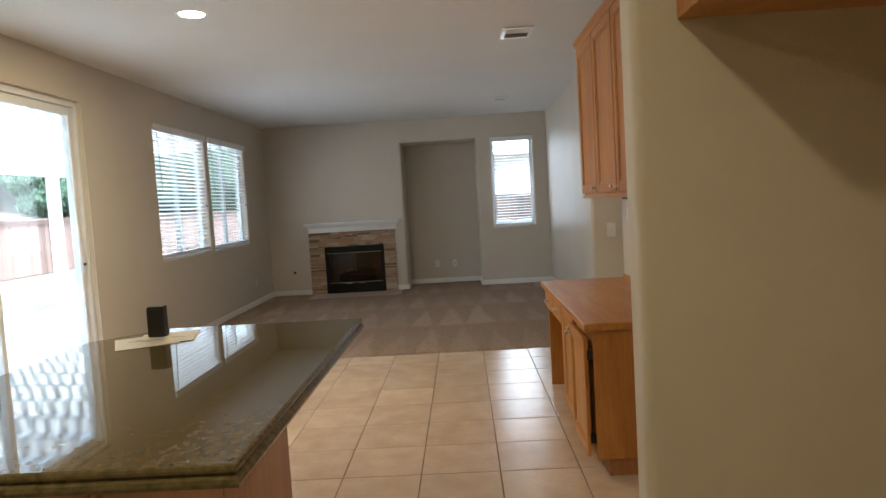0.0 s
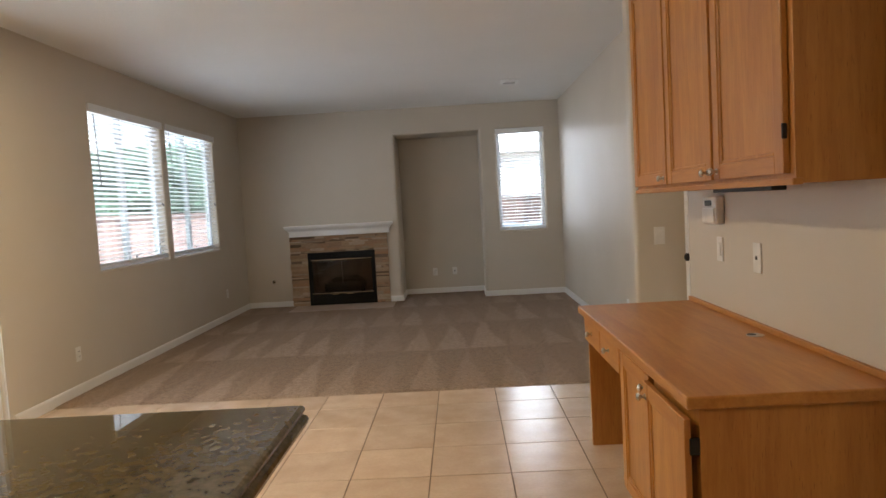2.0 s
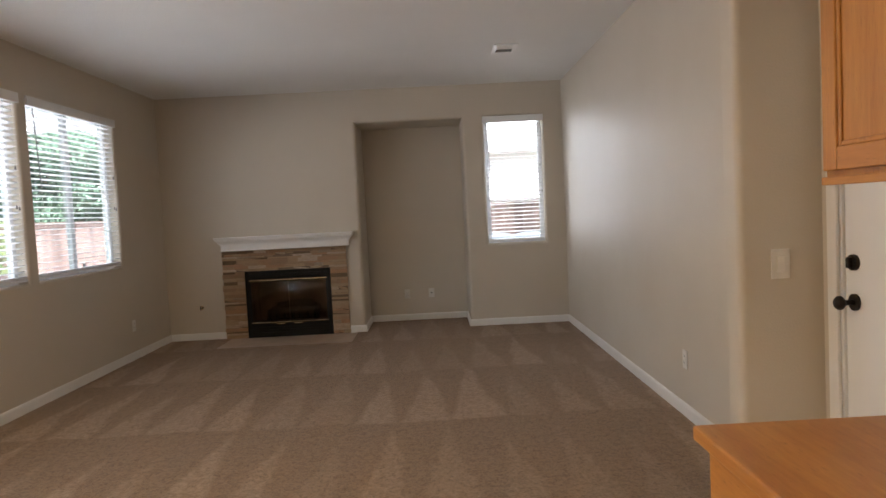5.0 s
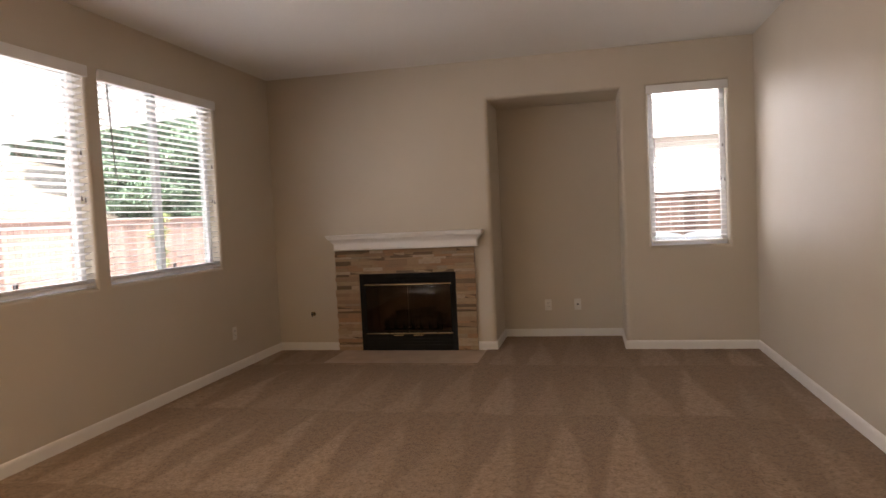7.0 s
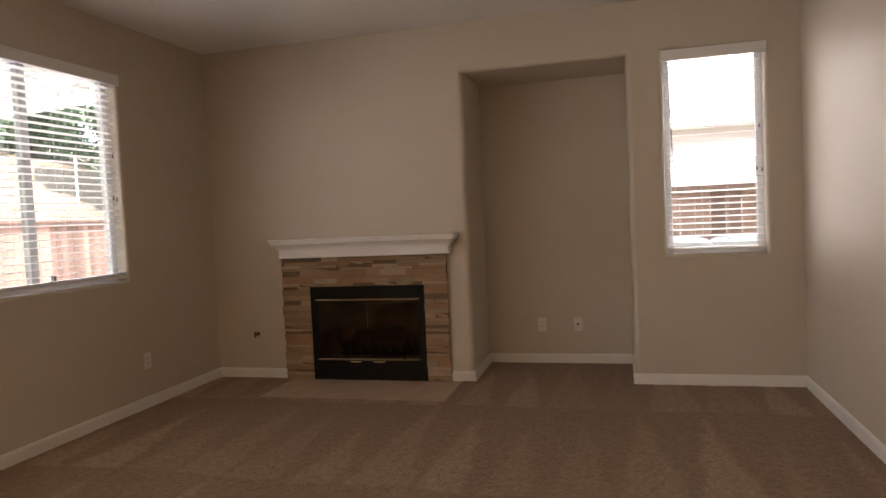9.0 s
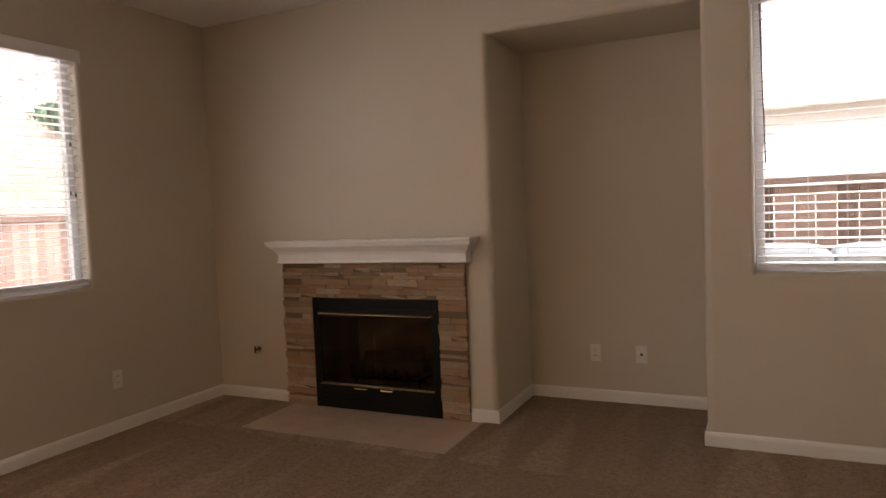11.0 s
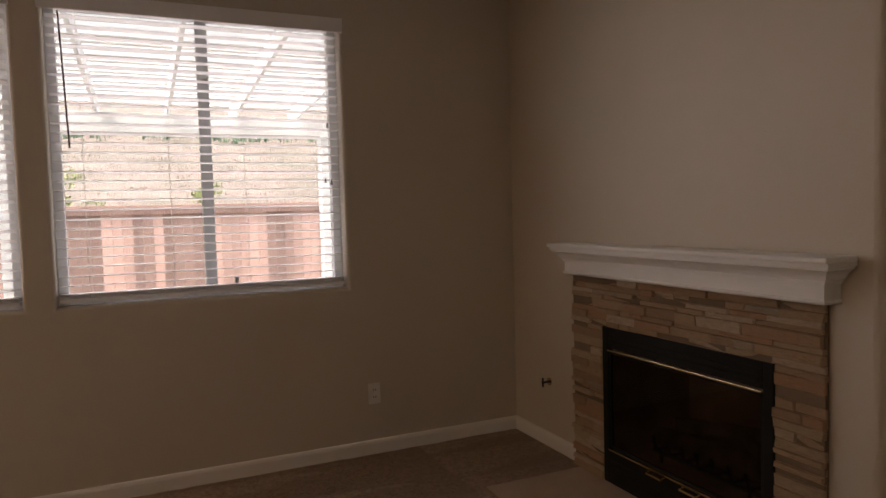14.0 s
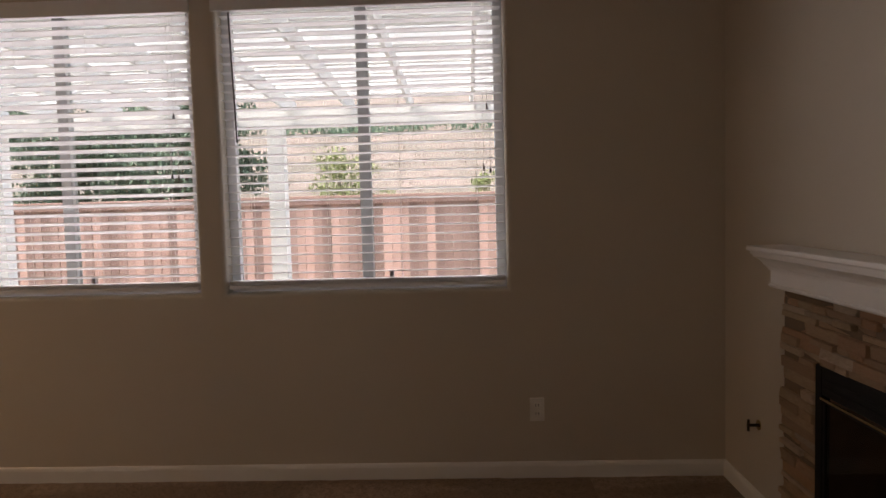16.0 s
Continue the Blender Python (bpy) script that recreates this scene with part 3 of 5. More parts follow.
def blind(axis, c, out, u0, u1, tilt, label, cord_side, bunch=4, wand_drop=0.62):
    """A two-inch horizontal blind mounted inside its opening: valance, slats, ladder cords, bottom rail, wand and pull cords."""
    bl = thing("window_blind", label, "blind", group="window blinds")
    s = -out                      # towards the room

    def bx(a, b, e0, e1, p, q):
        lo, hi = min(e0, e1), max(e0, e1)
        return (a, b, lo, hi, p, q) if axis == 0 else (lo, hi, a, b, p, q)

    def pt(u, e, z):
        return (u, e, z) if axis == 0 else (e, u, z)

    top = WIN_Z1 + 0.004
    part("valance", boxes(bx(u0 - 0.016, u1 + 0.016, c + s * 0.003, c + s * 0.02, top - 0.075, top), bev=0.004), SLAT, bl, "white valance board")
    part("headrail", boxes(bx(u0 + 0.01, u1 - 0.01, c - s * 0.055, c - s * 0.003, top - 0.06, top - 0.01)), SLAT, bl)
    mid = c - s * 0.034
    z0, pitch = WIN_Z0 + 0.02, 0.0445
    ztop = top - 0.085
    # one slat mesh, slightly crowned, shared by all the slats of the blind
    bm = bmesh.new()
    prof = [(-0.025, -0.0016), (-0.012, 0.0008), (0, 0.0016), (0.012, 0.0008), (0.025, -0.0016), (0.025, -0.0042), (0.012, -0.0018), (0, -0.001), (-0.012, -0.0018), (-0.025, -0.0042)]
    sweep(bm, prof, axis, u0 + 0.012, u1 - 0.012)
    ca, sa = math.cos(radians(tilt)), math.sin(radians(tilt))
    k = 1 if axis == 0 else 0
    for v in bm.verts:
        o, u = v.co[k], v.co.z
        ro = o * s                # room side is positive
        v.co[k] = (ro * ca - u * sa) * s
        v.co.z = ro * sa + u * ca
    bmesh.ops.recalc_face_normals(bm, faces=bm.faces)
    me = bpy.data.meshes.new("slat")
    bm.to_mesh(me)
    bm.free()
    me.materials.append(SLAT)
    for p in me.polygons:
        p.use_smooth = True
    me.set_sharp_from_angle(angle=radians(40))
    bm = bmesh.new()
    zs = []
    z = z0 + 0.028
    for i in range(bunch):
        zs.append((z, 0.0))
        z += 0.0062
    z += 0.03
    while z < ztop:
        zs.append((z, 1.0))
        z += pitch
    for z, turned in zs:
        ob = new("slat", me)
        ob.parent = bl
        ob.location = (random.uniform(-0.001, 0.001), random.uniform(-0.001, 0.001), z) if not axis else (random.uniform(-0.001, 0.001), random.uniform(-0.002, 0.002), z)
        ob.location[k] += mid
        ob.rotation_euler[1 - k] = radians(random.uniform(-0.7, 0.7))
        if not turned:
            ob.rotation_euler[1 - k] = radians(tilt) * (1 if axis else -1) * s
    part("bottom_rail", boxes(bx(u0 + 0.01, u1 - 0.01, mid - 0.026, mid + 0.026, z0, z0 + 0.02), bev=0.004), SLAT, bl)
    for f in (0.1, 0.37, 0.63, 0.9):
        u = u0 + f * (u1 - u0)
        bm = bmesh.new()
        for e in (-0.024, 0.024):
            rod(bm, pt(u, mid + e, z0 + 0.01), pt(u, mid + e, top - 0.03), 0.0007, 5)
        part("ladder_cord", bm, CORD, bl)
    front = c + s * 0.004
    w = u0 + 0.05 * (u1 - u0) if cord_side > 0 else u1 - 0.05 * (u1 - u0)
    bm = rod(bmesh.new(), pt(w, front, top - 0.08), pt(w + 0.02 * cord_side, front + s * 0.01, top - 0.08 - wand_drop), 0.0042, 8)
    part("tilt_wand", bm, WAND, bl, "thin dark tilt wand")
    e = u1 - 0.06 * (u1 - u0) if cord_side > 0 else u0 + 0.06 * (u1 - u0)
    for du, drop in ((0.0, 0.55), (-0.02, 0.84), (0.012, 0.85)):
        bm = bmesh.new()
        rod(bm, pt(e + du, front, top - 0.08), pt(e + du, front + s * 0.006, top - drop), 0.001, 5)
        cord = part("pull_cord", bm, CORD, bl)
        bm = rod(bmesh.new(), pt(e + du, front + s * 0.006, top - drop - 0.028), pt(e + du, front + s * 0.006, top - drop), 0.007, 8, 0.003)
        part("tassel", bm, WAND, cord, "small dark cord tassel")
    return bl


blind(1, XW, -1, *WIN_A, 16, "white slatted blind with its slats half tilted", 1, 3)
blind(1, XW, -1, *WIN_B, 4.5, "white slatted blind with its slats open flat", 1, 3)
blind(0, YN, 1, *WIN_C, -7, "narrow white slatted blind with open slats", 1, 1, 0.8)


# ---- sliding glass door ----
def sliding_door():
    d = thing("door_1", "white framed sliding glass door to the patio", "door", kind="structure")
    y0, y1, _, z1 = SLIDER
    xa, xb = XW - 0.15, XW - 0.03
    part("casing", boxes((XW + 0.001, XW + 0.012, y1, y1 + 0.012, 0, z1 + 0.012), (XW + 0.001, XW + 0.012, y0 - 0.012, y0, 0, z1 + 0.012), (XW + 0.001, XW + 0.012, y0, y1, z1, z1 + 0.012), bev=0.003), WALL, d)
    part("door_frame", boxes((xa, xb, y1 - 0.04, y1, 0, z1), (xa, xb, y0, y0 + 0.04, 0, z1), (xa, xb, y0 + 0.04, y1 - 0.04, z1 - 0.05, z1), (xa, xb, y0 + 0.04, y1 - 0.04, 0, 0.03), bev=0.004), VINYL, d)
    m = (y0 + y1) / 2
    for k, (a, b, x) in enumerate(((m - 0.03, y1 - 0.042, XW - 0.075), (y0 + 0.042, m + 0.03, XW - 0.12))):
        sash = part("sash", boxes((x - 0.018, x + 0.018, a, a + 0.045, 0.032, z1 - 0.052), (x - 0.018, x + 0.018, b - 0.045, b, 0.032, z1 - 0.052),
                                  (x - 0.018, x + 0.018, a + 0.045, b - 0.045, 0.032, 0.11), (x - 0.018, x + 0.018, a + 0.045, b - 0.045, z1 - 0.12, z1 - 0.052), bev=0.004), VINYL, d)
        p = part("pane", boxes((x - 0.003, x + 0.003, a + 0.045, b - 0.045, 0.11, z1 - 0.12)), PANE, sash)
        p.visible_shadow = False
        if k == 0:
            bm = boxes((x + 0.018, x + 0.03, b - 0.04, b - 0.012, 0.95, 1.13), bev=0.005)
            part("door_handle", bm, VINYL, d)
            bm = rod(bmesh.new(), (x + 0.03, b - 0.035, 1.04), (x + 0.05, b - 0.035, 1.04), 0.012, 10)
            part("latch", bm, WAND, d, "small dark thumb latch")


sliding_door()


# ---- fireplace ----
def fireplace():
    fp = thing("fireplace", "black steel fireplace insert in a stacked ledger-stone surround", "fireplace", (-1.47, YN, 0))
    x0, x1, zt = -2.2, -0.787, 1.0
    b0, b1, bz = -1.95, -0.982, 0.765
    y = YN
    back = part("surround_backing", boxes((x0 + 0.004, b0, y - 0.02, y - 0.002, 0.004, zt), (b1, x1 - 0.004, y - 0.02, y - 0.002, 0.004, zt), (b0, b1, y - 0.02, y - 0.002, bz, zt)), MORTAR, fp)
    rng = random.Random(5)
    z = 0.006
    while z < zt - 0.01:
        h = rng.choice((0.022, 0.028, 0.036, 0.044))
        if z < bz < z + h + 0.012:
            h = bz - z
        if z + h > zt - 0.012:
            h = zt - z
        j0, j1 = x0 + rng.uniform(-0.006, 0.008), x1 + rng.uniform(-0.008, 0.006)
        spans = [(j0, b0 - 0.002), (b1 + 0.002, j1)] if z < bz - 0.004 else [(j0, j1)]
        for a, b in spans:
            u = a
            while u < b - 0.005:
                ln = rng.uniform(0.07, 0.27)
                if b - (u + ln) < 0.06:
                    ln = b - u
                d = rng.uniform(0.016, 0.042)
                bm = bmesh.new()
                box(bm, u + 0.0008, u + ln - 0.0008, y - d, y - 0.012, z + 0.0008, z + h - 0.0008, bev=0.002, seg=1)
                for v in bm.verts:
                    if v.co.y < y - d + 0.004:
                        v.co.y += rng.uniform(-0.005, 0.005)
                part("stone", bm, STONE, back)
                u += ln
        z += h
    # steel face
    fy = y - 0.03
    for a, b in ((b0, b0 + 0.045), (b1 - 0.045, b1)):
        part("steel_jamb", boxes((a, b, fy, y, 0.004, bz), bev=0.004), BLACK_IRON, fp, "matt black steel side")
    hood = part("steel_header", boxes((b0 + 0.045, b1 - 0.045, fy, y, bz - 0.1, bz), bev=0.004), BLACK_IRON, fp, "matt black steel header")
    foot = part("steel_footer", boxes((b0 + 0.045, b1 - 0.045, fy, y, 0.004, 0.165), bev=0.004), BLACK_IRON, fp, "matt black steel lower panel")
    for zz, own in ((0.05, foot), (0.08, foot), (0.11, foot), (bz - 0.075, hood), (bz - 0.05, hood)):
        part("louvre", boxes((b0 + 0.06, b1 - 0.06, fy - 0.006, fy, zz, zz + 0.012), bev=0.002), BLACK_IRON, own)
    for zz in (0.172, 0.655):
        part("brass_trim", boxes((b0 + 0.045, b1 - 0.045, fy - 0.008, fy + 0.002, zz - 0.0045, zz + 0.0045), bev=0.002), BRASS, fp, "thin brass trim bar")
    m = (b0 + b1) / 2
    spans = [(b0 + 0.046, m - 0.002), (m + 0.002, b1 - 0.046)]
    for k, (a, b) in enumerate(spans):
        e = (a, a + 0.012) if k == 0 else (b - 0.012, b)
        door = part("glass_door", boxes((*e, fy + 0.004, fy + 0.016, 0.18, 0.648), (a, b, fy + 0.004, fy + 0.016, 0.18, 0.19), (a, b, fy + 0.004, fy + 0.016, 0.638, 0.648)), BLACK_IRON, fp, "dark smoked glass door")
        p = part("pane", boxes((a + (0.012 if k == 0 else 0), b - (0 if k == 0 else 0.012), fy + 0.008, fy + 0.012, 0.19, 0.638)), SMOKED, door)
        p.visible_shadow = False
        hx = m - 0.1 if k == 0 else m + 0.1
        bm = bmesh.new()
        rod(bm, (hx - 0.045, fy - 0.03, 0.16), (hx + 0.045, fy - 0.03, 0.16), 0.006, 8)
        for s in (-0.045, 0.045):
            rod(bm, (hx + s, fy - 0.03, 0.16), (hx + s, fy, 0.17), 0.005, 8)
        part("handle", bm, BRASS, door, "brass bail handle")
    # fire chamber
    bm = bmesh.new()
    c0, c1, cz0, cz1 = FIREBOX
    yb = YN + 0.5
    box(bm, c0 - 0.03, c0 + 0.001, y + 0.002, yb, cz0, cz1)
    box(bm, c1 - 0.001, c1 + 0.03, y + 0.002, yb, cz0, cz1)
    box(bm, c0 - 0.03, c1 + 0.03, yb, yb + 0.03, cz0, cz1)
    box(bm, c0 - 0.03, c1 + 0.03, y + 0.002, yb, cz1 - 0.002, cz1 + 0.03)
    box(bm, c0 - 0.03, c1 + 0.03, y + 0.002, yb, cz0 - 0.03, cz0 + 0.12)
    part("fire_chamber", bm, SOOT, fp, "sooty brick-lined chamber")
    bm = bmesh.new()
    for i in range(7):
        gx = m - 0.26 + i * 0.087
        rod(bm, (gx, y + 0.1, 0.2), (gx, y + 0.36, 0.2), 0.009, 6)
        rod(bm, (gx, y + 0.1, 0.2), (gx, y + 0.08, 0.27), 0.009, 6)
    rod(bm, (m - 0.3, y + 0.12, 0.19), (m + 0.3, y + 0.12, 0.19), 0.01, 6)
    for gx in (m - 0.25, m + 0.25):
        rod(bm, (gx, y + 0.12, 0.14), (gx, y + 0.12, 0.2), 0.009, 6)
        rod(bm, (gx, y + 0.34, 0.14), (gx, y + 0.34, 0.2), 0.009, 6)
    part("grate", bm, BLACK_IRON, fp, "black iron log grate")
    for a, b, r in (((m - 0.3, y + 0.16, 0.25), (m + 0.27, y + 0.19, 0.26), 0.048), ((m - 0.27, y + 0.29, 0.26), (m + 0.3, y + 0.27, 0.27), 0.055), ((m - 0.18, y + 0.15, 0.34), (m + 0.2, y + 0.3, 0.36), 0.036), ((m + 0.02, y + 0.28, 0.35), (m + 0.26, y + 0.18, 0.33), 0.03)):
        bm = bmesh.new()
        av, bv = Vector(a), Vector(b)
        for i in range(6):
            p, q = av.lerp(bv, i / 6), av.lerp(bv, (i + 1) / 6)
            rod(bm, p, q, r * rng.uniform(0.85, 1.1), 10, r * rng.uniform(0.85, 1.1))
        part("log", bm, LOG, fp, "charred ceramic log")


def mantel():
    mt = thing("mantel_shelf", "white painted wooden mantel shelf with crown moulding", "mantel", (-1.46, YN, 1.0))
    y = YN
    prof = [(0, 1.004), (-0.078, 1.004), (-0.085, 1.007), (-0.087, 1.012), (-0.085, 1.017), (-0.08, 1.019), (-0.08, 1.068), (-0.086, 1.07), (-0.086, 1.076), (-0.091, 1.078), (-0.091, 1.084), (-0.097, 1.087), (-0.104, 1.1), (-0.115, 1.113), (-0.128, 1.12), (-0.128, 1.127), (-0.135, 1.129), (-0.135, 1.142), (0, 1.142)]
    # crown returns at both ends: each step of the profile is mitred round the body
    bm = bmesh.new()
    b0, b1 = -2.18, -0.755
    rings = []
    for o, u in prof:
        e = max(0.0, -o - 0.078)
        rings.append([bm.verts.new(c) for c in ((b0 - e, y, u), (b0 - e, y + o, u), (b1 + e, y + o, u), (b1 + e, y, u))])
    for r0, r1 in zip(rings, rings[1:]):
        for i in range(3):
            if (r0[i].co - r1[i].co).length > 1e-6 or (r0[i + 1].co - r1[i + 1].co).length > 1e-6:
                try:
                    bm.faces.new((r0[i], r0[i + 1], r1[i + 1], r1[i]))
                except ValueError:
                    pass
    bmesh.ops.remove_doubles(bm, verts=bm.verts, dist=1e-5)
    part("moulding", bm, TRIM, mt)
    part("shelf", boxes((-2.242, -0.694, y - 0.15, y - 0.001, 1.1425, 1.162), bev=0.005), TRIM, mt)


fireplace()
mantel()

# gas key valve
gv = thing("gas_valve", "small brass gas key valve on the wall beside the fireplace", "valve", (-2.466, YN, 0.375))
bm = rod(bmesh.new(), (-2.466, YN - 0.004, 0.375), (-2.466, YN, 0.375), 0.022, 14)
part("flange", bm, BRASS, gv)
bm = rod(bmesh.new(), (-2.466, YN - 0.05, 0.375), (-2.466, YN - 0.004, 0.375), 0.007, 10)
part("stem", bm, BRONZE, gv)
bm = rod(bmesh.new(), (-2.466, YN - 0.045, 0.35), (-2.466, YN - 0.045, 0.40), 0.006, 8)
part("key", bm, BRONZE, gv)


# ---- wall plates ----
def plate(kind, axis, c, s, u, z, w=0.07, h=0.115, label="white duplex power outlet on the wall", category="outlet"):
    p = thing(kind, label, category, (u, c, z) if axis == 0 else (c, u, z))

    def bx(a, b, e0, e1, q0, q1):
        lo, hi = min(c + s * e0, c + s * e1), max(c + s * e0, c + s * e1)
        return (a, b, lo, hi, q0, q1) if axis == 0 else (lo, hi, a, b, q0, q1)

    part("cover", boxes(bx(u - w / 2, u + w / 2, 0.0005, 0.007, z - h / 2, z + h / 2), bev=0.0025), PLATE, p)
    if kind == "power_outlet":
        for dz in (-0.02, 0.02):
            soc = part("socket", boxes(bx(u - 0.016, u + 0.016, 0.007, 0.009, z + dz - 0.014, z + dz + 0.014), bev=0.001), PLATE, p)
            part("slot", boxes(bx(u - 0.008, u - 0.005, 0.0085, 0.0095, z + dz - 0.004, z + dz + 0.007), bx(u + 0.005, u + 0.008, 0.0085, 0.0095, z + dz - 0.004, z + dz + 0.007)), SLOT, soc)
    elif kind == "light_switch":
        part("rocker", boxes(bx(u - 0.017, u + 0.017, 0.007, 0.012, z - 0.033, z + 0.033), bev=0.003), PLATE, p)
    elif kind == "wall_jack":
        part("jack", boxes(bx(u - 0.008, u + 0.008, 0.007, 0.009, z - 0.008, z + 0.008)), SLOT, p, "dark jack opening")
    return p


plate("power_outlet", 1, XW, 1, 10.748, 0.344)
plate("power_outlet", 1, XW, 1, 7.27, 0.325)
plate("power_outlet", 0, NICHE[3], -1, -0.154, 0.334)
plate("wall_jack", 0, NICHE[3], -1, 0.146, 0.336, label="white cable jack plate on the niche wall", category="jack")
plate("power_outlet", 1, XE, -1, 8.05, 0.36)
plate("light_switch", 0, 6.69, -1, 1.615, 1.055, 0.075, 0.12, "white rocker light switch on the wall end", "switch")
plate("light_switch", 1, 1.48, -1, 5.255, 1.066, 0.07, 0.115, "white rocker switch plate above the desk", "switch")
plate("wall_jack", 1, 1.48, -1, 4.86, 1.055, 0.07, 0.125, "white phone jack plate above the desk", "jack")

kp = thing("alarm_keypad", "white plastic alarm keypad with a small grey display", "keypad", (1.48, 5.28, 1.25))
part("body", boxes((1.437, 1.48, 5.195, 5.365, 1.185, 1.318), bev=0.01), PLATE, kp)
part("display", boxes((1.4345, 1.438, 5.245, 5.325, 1.272, 1.298)), LCD, kp, "grey display")
part("flap", boxes((1.43, 1.437, 5.205, 5.355, 1.192, 1.262), bev=0.004), PLATE, kp)


# ---- ceiling registers and downlight ----
def register(x0, x1, y0, y1, along_x):
    r = thing("ceiling_vent", "white metal ceiling air register with dark slots", "vent", ((x0 + x1) / 2, (y0 + y1) / 2, ZC), "ceiling vents")
    z = ZC
    # flat dark sheet in place of the shaded duct opening
    part("backing", boxes((x0 + 0.03, x1 - 0.03, y0 + 0.03, y1 - 0.03, z - 0.003, z - 0.0005)), HOLLOW, r)
    f = 0.034
    part("frame", boxes((x0, x1, y0, y0 + f, z - 0.012, z), (x0, x1, y1 - f, y1, z - 0.012, z), (x0, x0 + f, y0 + f, y1 - f, z - 0.012, z), (x1 - f, x1, y0 + f, y1 - f, z - 0.012, z), bev=0.003), TRIM, r)
    k = 9
    for i in range(k):
        bm = bmesh.new()
        if along_x:
            c = y0 + f + (y1 - y0 - 2 * f) * (i + 0.5) / k
            h, lean = (0.009, 20) if i > k // 2 - 1 else (0.0165, -24)
            box(bm, x0 + f, x1 - f, c - h, c + h, z - 0.009, z - 0.0075)
            bmesh.ops.rotate(bm, verts=bm.verts, cent=((x0 + x1) / 2, c, z - 0.008), matrix=Matrix.Rotation(radians(lean), 3, "X"))
        else:
            c = x0 + f + (x1 - x0 - 2 * f) * (i + 0.5) / k
            box(bm, c - 0.007, c + 0.007, y0 + f, y1 - f, z - 0.009, z - 0.0075)
            bmesh.ops.rotate(bm, verts=bm.verts, cent=(c, (y0 + y1) / 2, z - 0.008), matrix=Matrix.Rotation(radians(30), 3, "Y"))
        part("slat", bm, TRIM, r)


register(0.725, 0.985, 6.26, 6.62, True)
register(0.82, 1.03, 9.86, 10.18, True)

for lx, ly in DOWNLIGHTS:
    dl = thing("recessed_downlight", "lit white recessed ceiling downlight", "downlight", (lx, ly, ZC), "recessed downlights")
    bm = bmesh.new()
    pts = []
    for r, dz in ((0.1, 0.0), (0.097, -0.006), (0.082, -0.007), (0.078, -0.003)):
        pts.append([bm.verts.new((lx + r * math.cos(a * math.tau / 32), ly + r * math.sin(a * math.tau / 32), ZC + dz)) for a in range(32)])
    for p, q in zip(pts, pts[1:]):
        for a in range(32):
            bm.faces.new((p[a], p[(a + 1) % 32], q[(a + 1) % 32], q[a]))
    smooth(part("trim_ring", bm, TRIM, dl))
    bm = bmesh.new()
    bmesh.ops.create_circle(bm, cap_ends=True, segments=32, radius=0.079, matrix=Matrix.Translation((lx, ly, ZC - 0.0035)))
    part("lens", bm, LENS, dl, "glowing warm lens")


# ---- cabinets ----
def panel_door(name, axis, c, s, u0, u1, z0, z1, parent, mat_v, mat_h, label=""):
    """A framed door with a recessed panel, its back at c, facing s."""
    def bx(a, b, e0, e1, q0, q1):
        lo, hi = min(c + s * e0, c + s * e1), max(c + s * e0, c + s * e1)
        return (a, b, lo, hi, q0, q1) if axis == 0 else (lo, hi, a, b, q0, q1)

    w = 0.055
    d = part(name, boxes(bx(u0 + w - 0.002, u1 - w + 0.002, 0.002, 0.0095, z0 + w - 0.002, z1 - w + 0.002)), mat_v, parent, label)
    for a, b in ((u0, u0 + w), (u1 - w, u1)):
        part("stile", boxes(bx(a, b, 0, 0.02, z0, z1), bev=0.003), mat_v, d)
    for p, q in ((z0, z0 + w), (z1 - w, z1)):
        part("rail", boxes(bx(u0 + w, u1 - w, 0.0005, 0.0195, p, q), bev=0.003), mat_h, d)
    q = 0.012
    part("bead", boxes(bx(u0 + w, u0 + w + q, 0.009, 0.0155, z0 + w, z1 - w), bx(u1 - w - q, u1 - w, 0.009, 0.0155, z0 + w, z1 - w),
                       bx(u0 + w + q, u1 - w - q, 0.009, 0.0155, z0 + w, z0 + w + q), bx(u0 + w + q, u1 - w - q, 0.009, 0.0155, z1 - w - q, z1 - w), bev=0.003), mat_v, d)
    return d


def knob(axis, c, s, u, z, parent):
    def pt(e):
        return (u, c + s * e, z) if axis == 0 else (c + s * e, u, z)

    bm = rod(bmesh.new(), pt(0), pt(0.018), 0.006, 10)
    rod(bm, pt(0), pt(0.003), 0.011, 12)
    ball(bm, pt(0.024), 0.0145, (0.62, 1, 1) if axis == 1 else (1, 0.62, 1))
    smooth(part("knob", bm, NICKEL, parent, "satin nickel knob"))


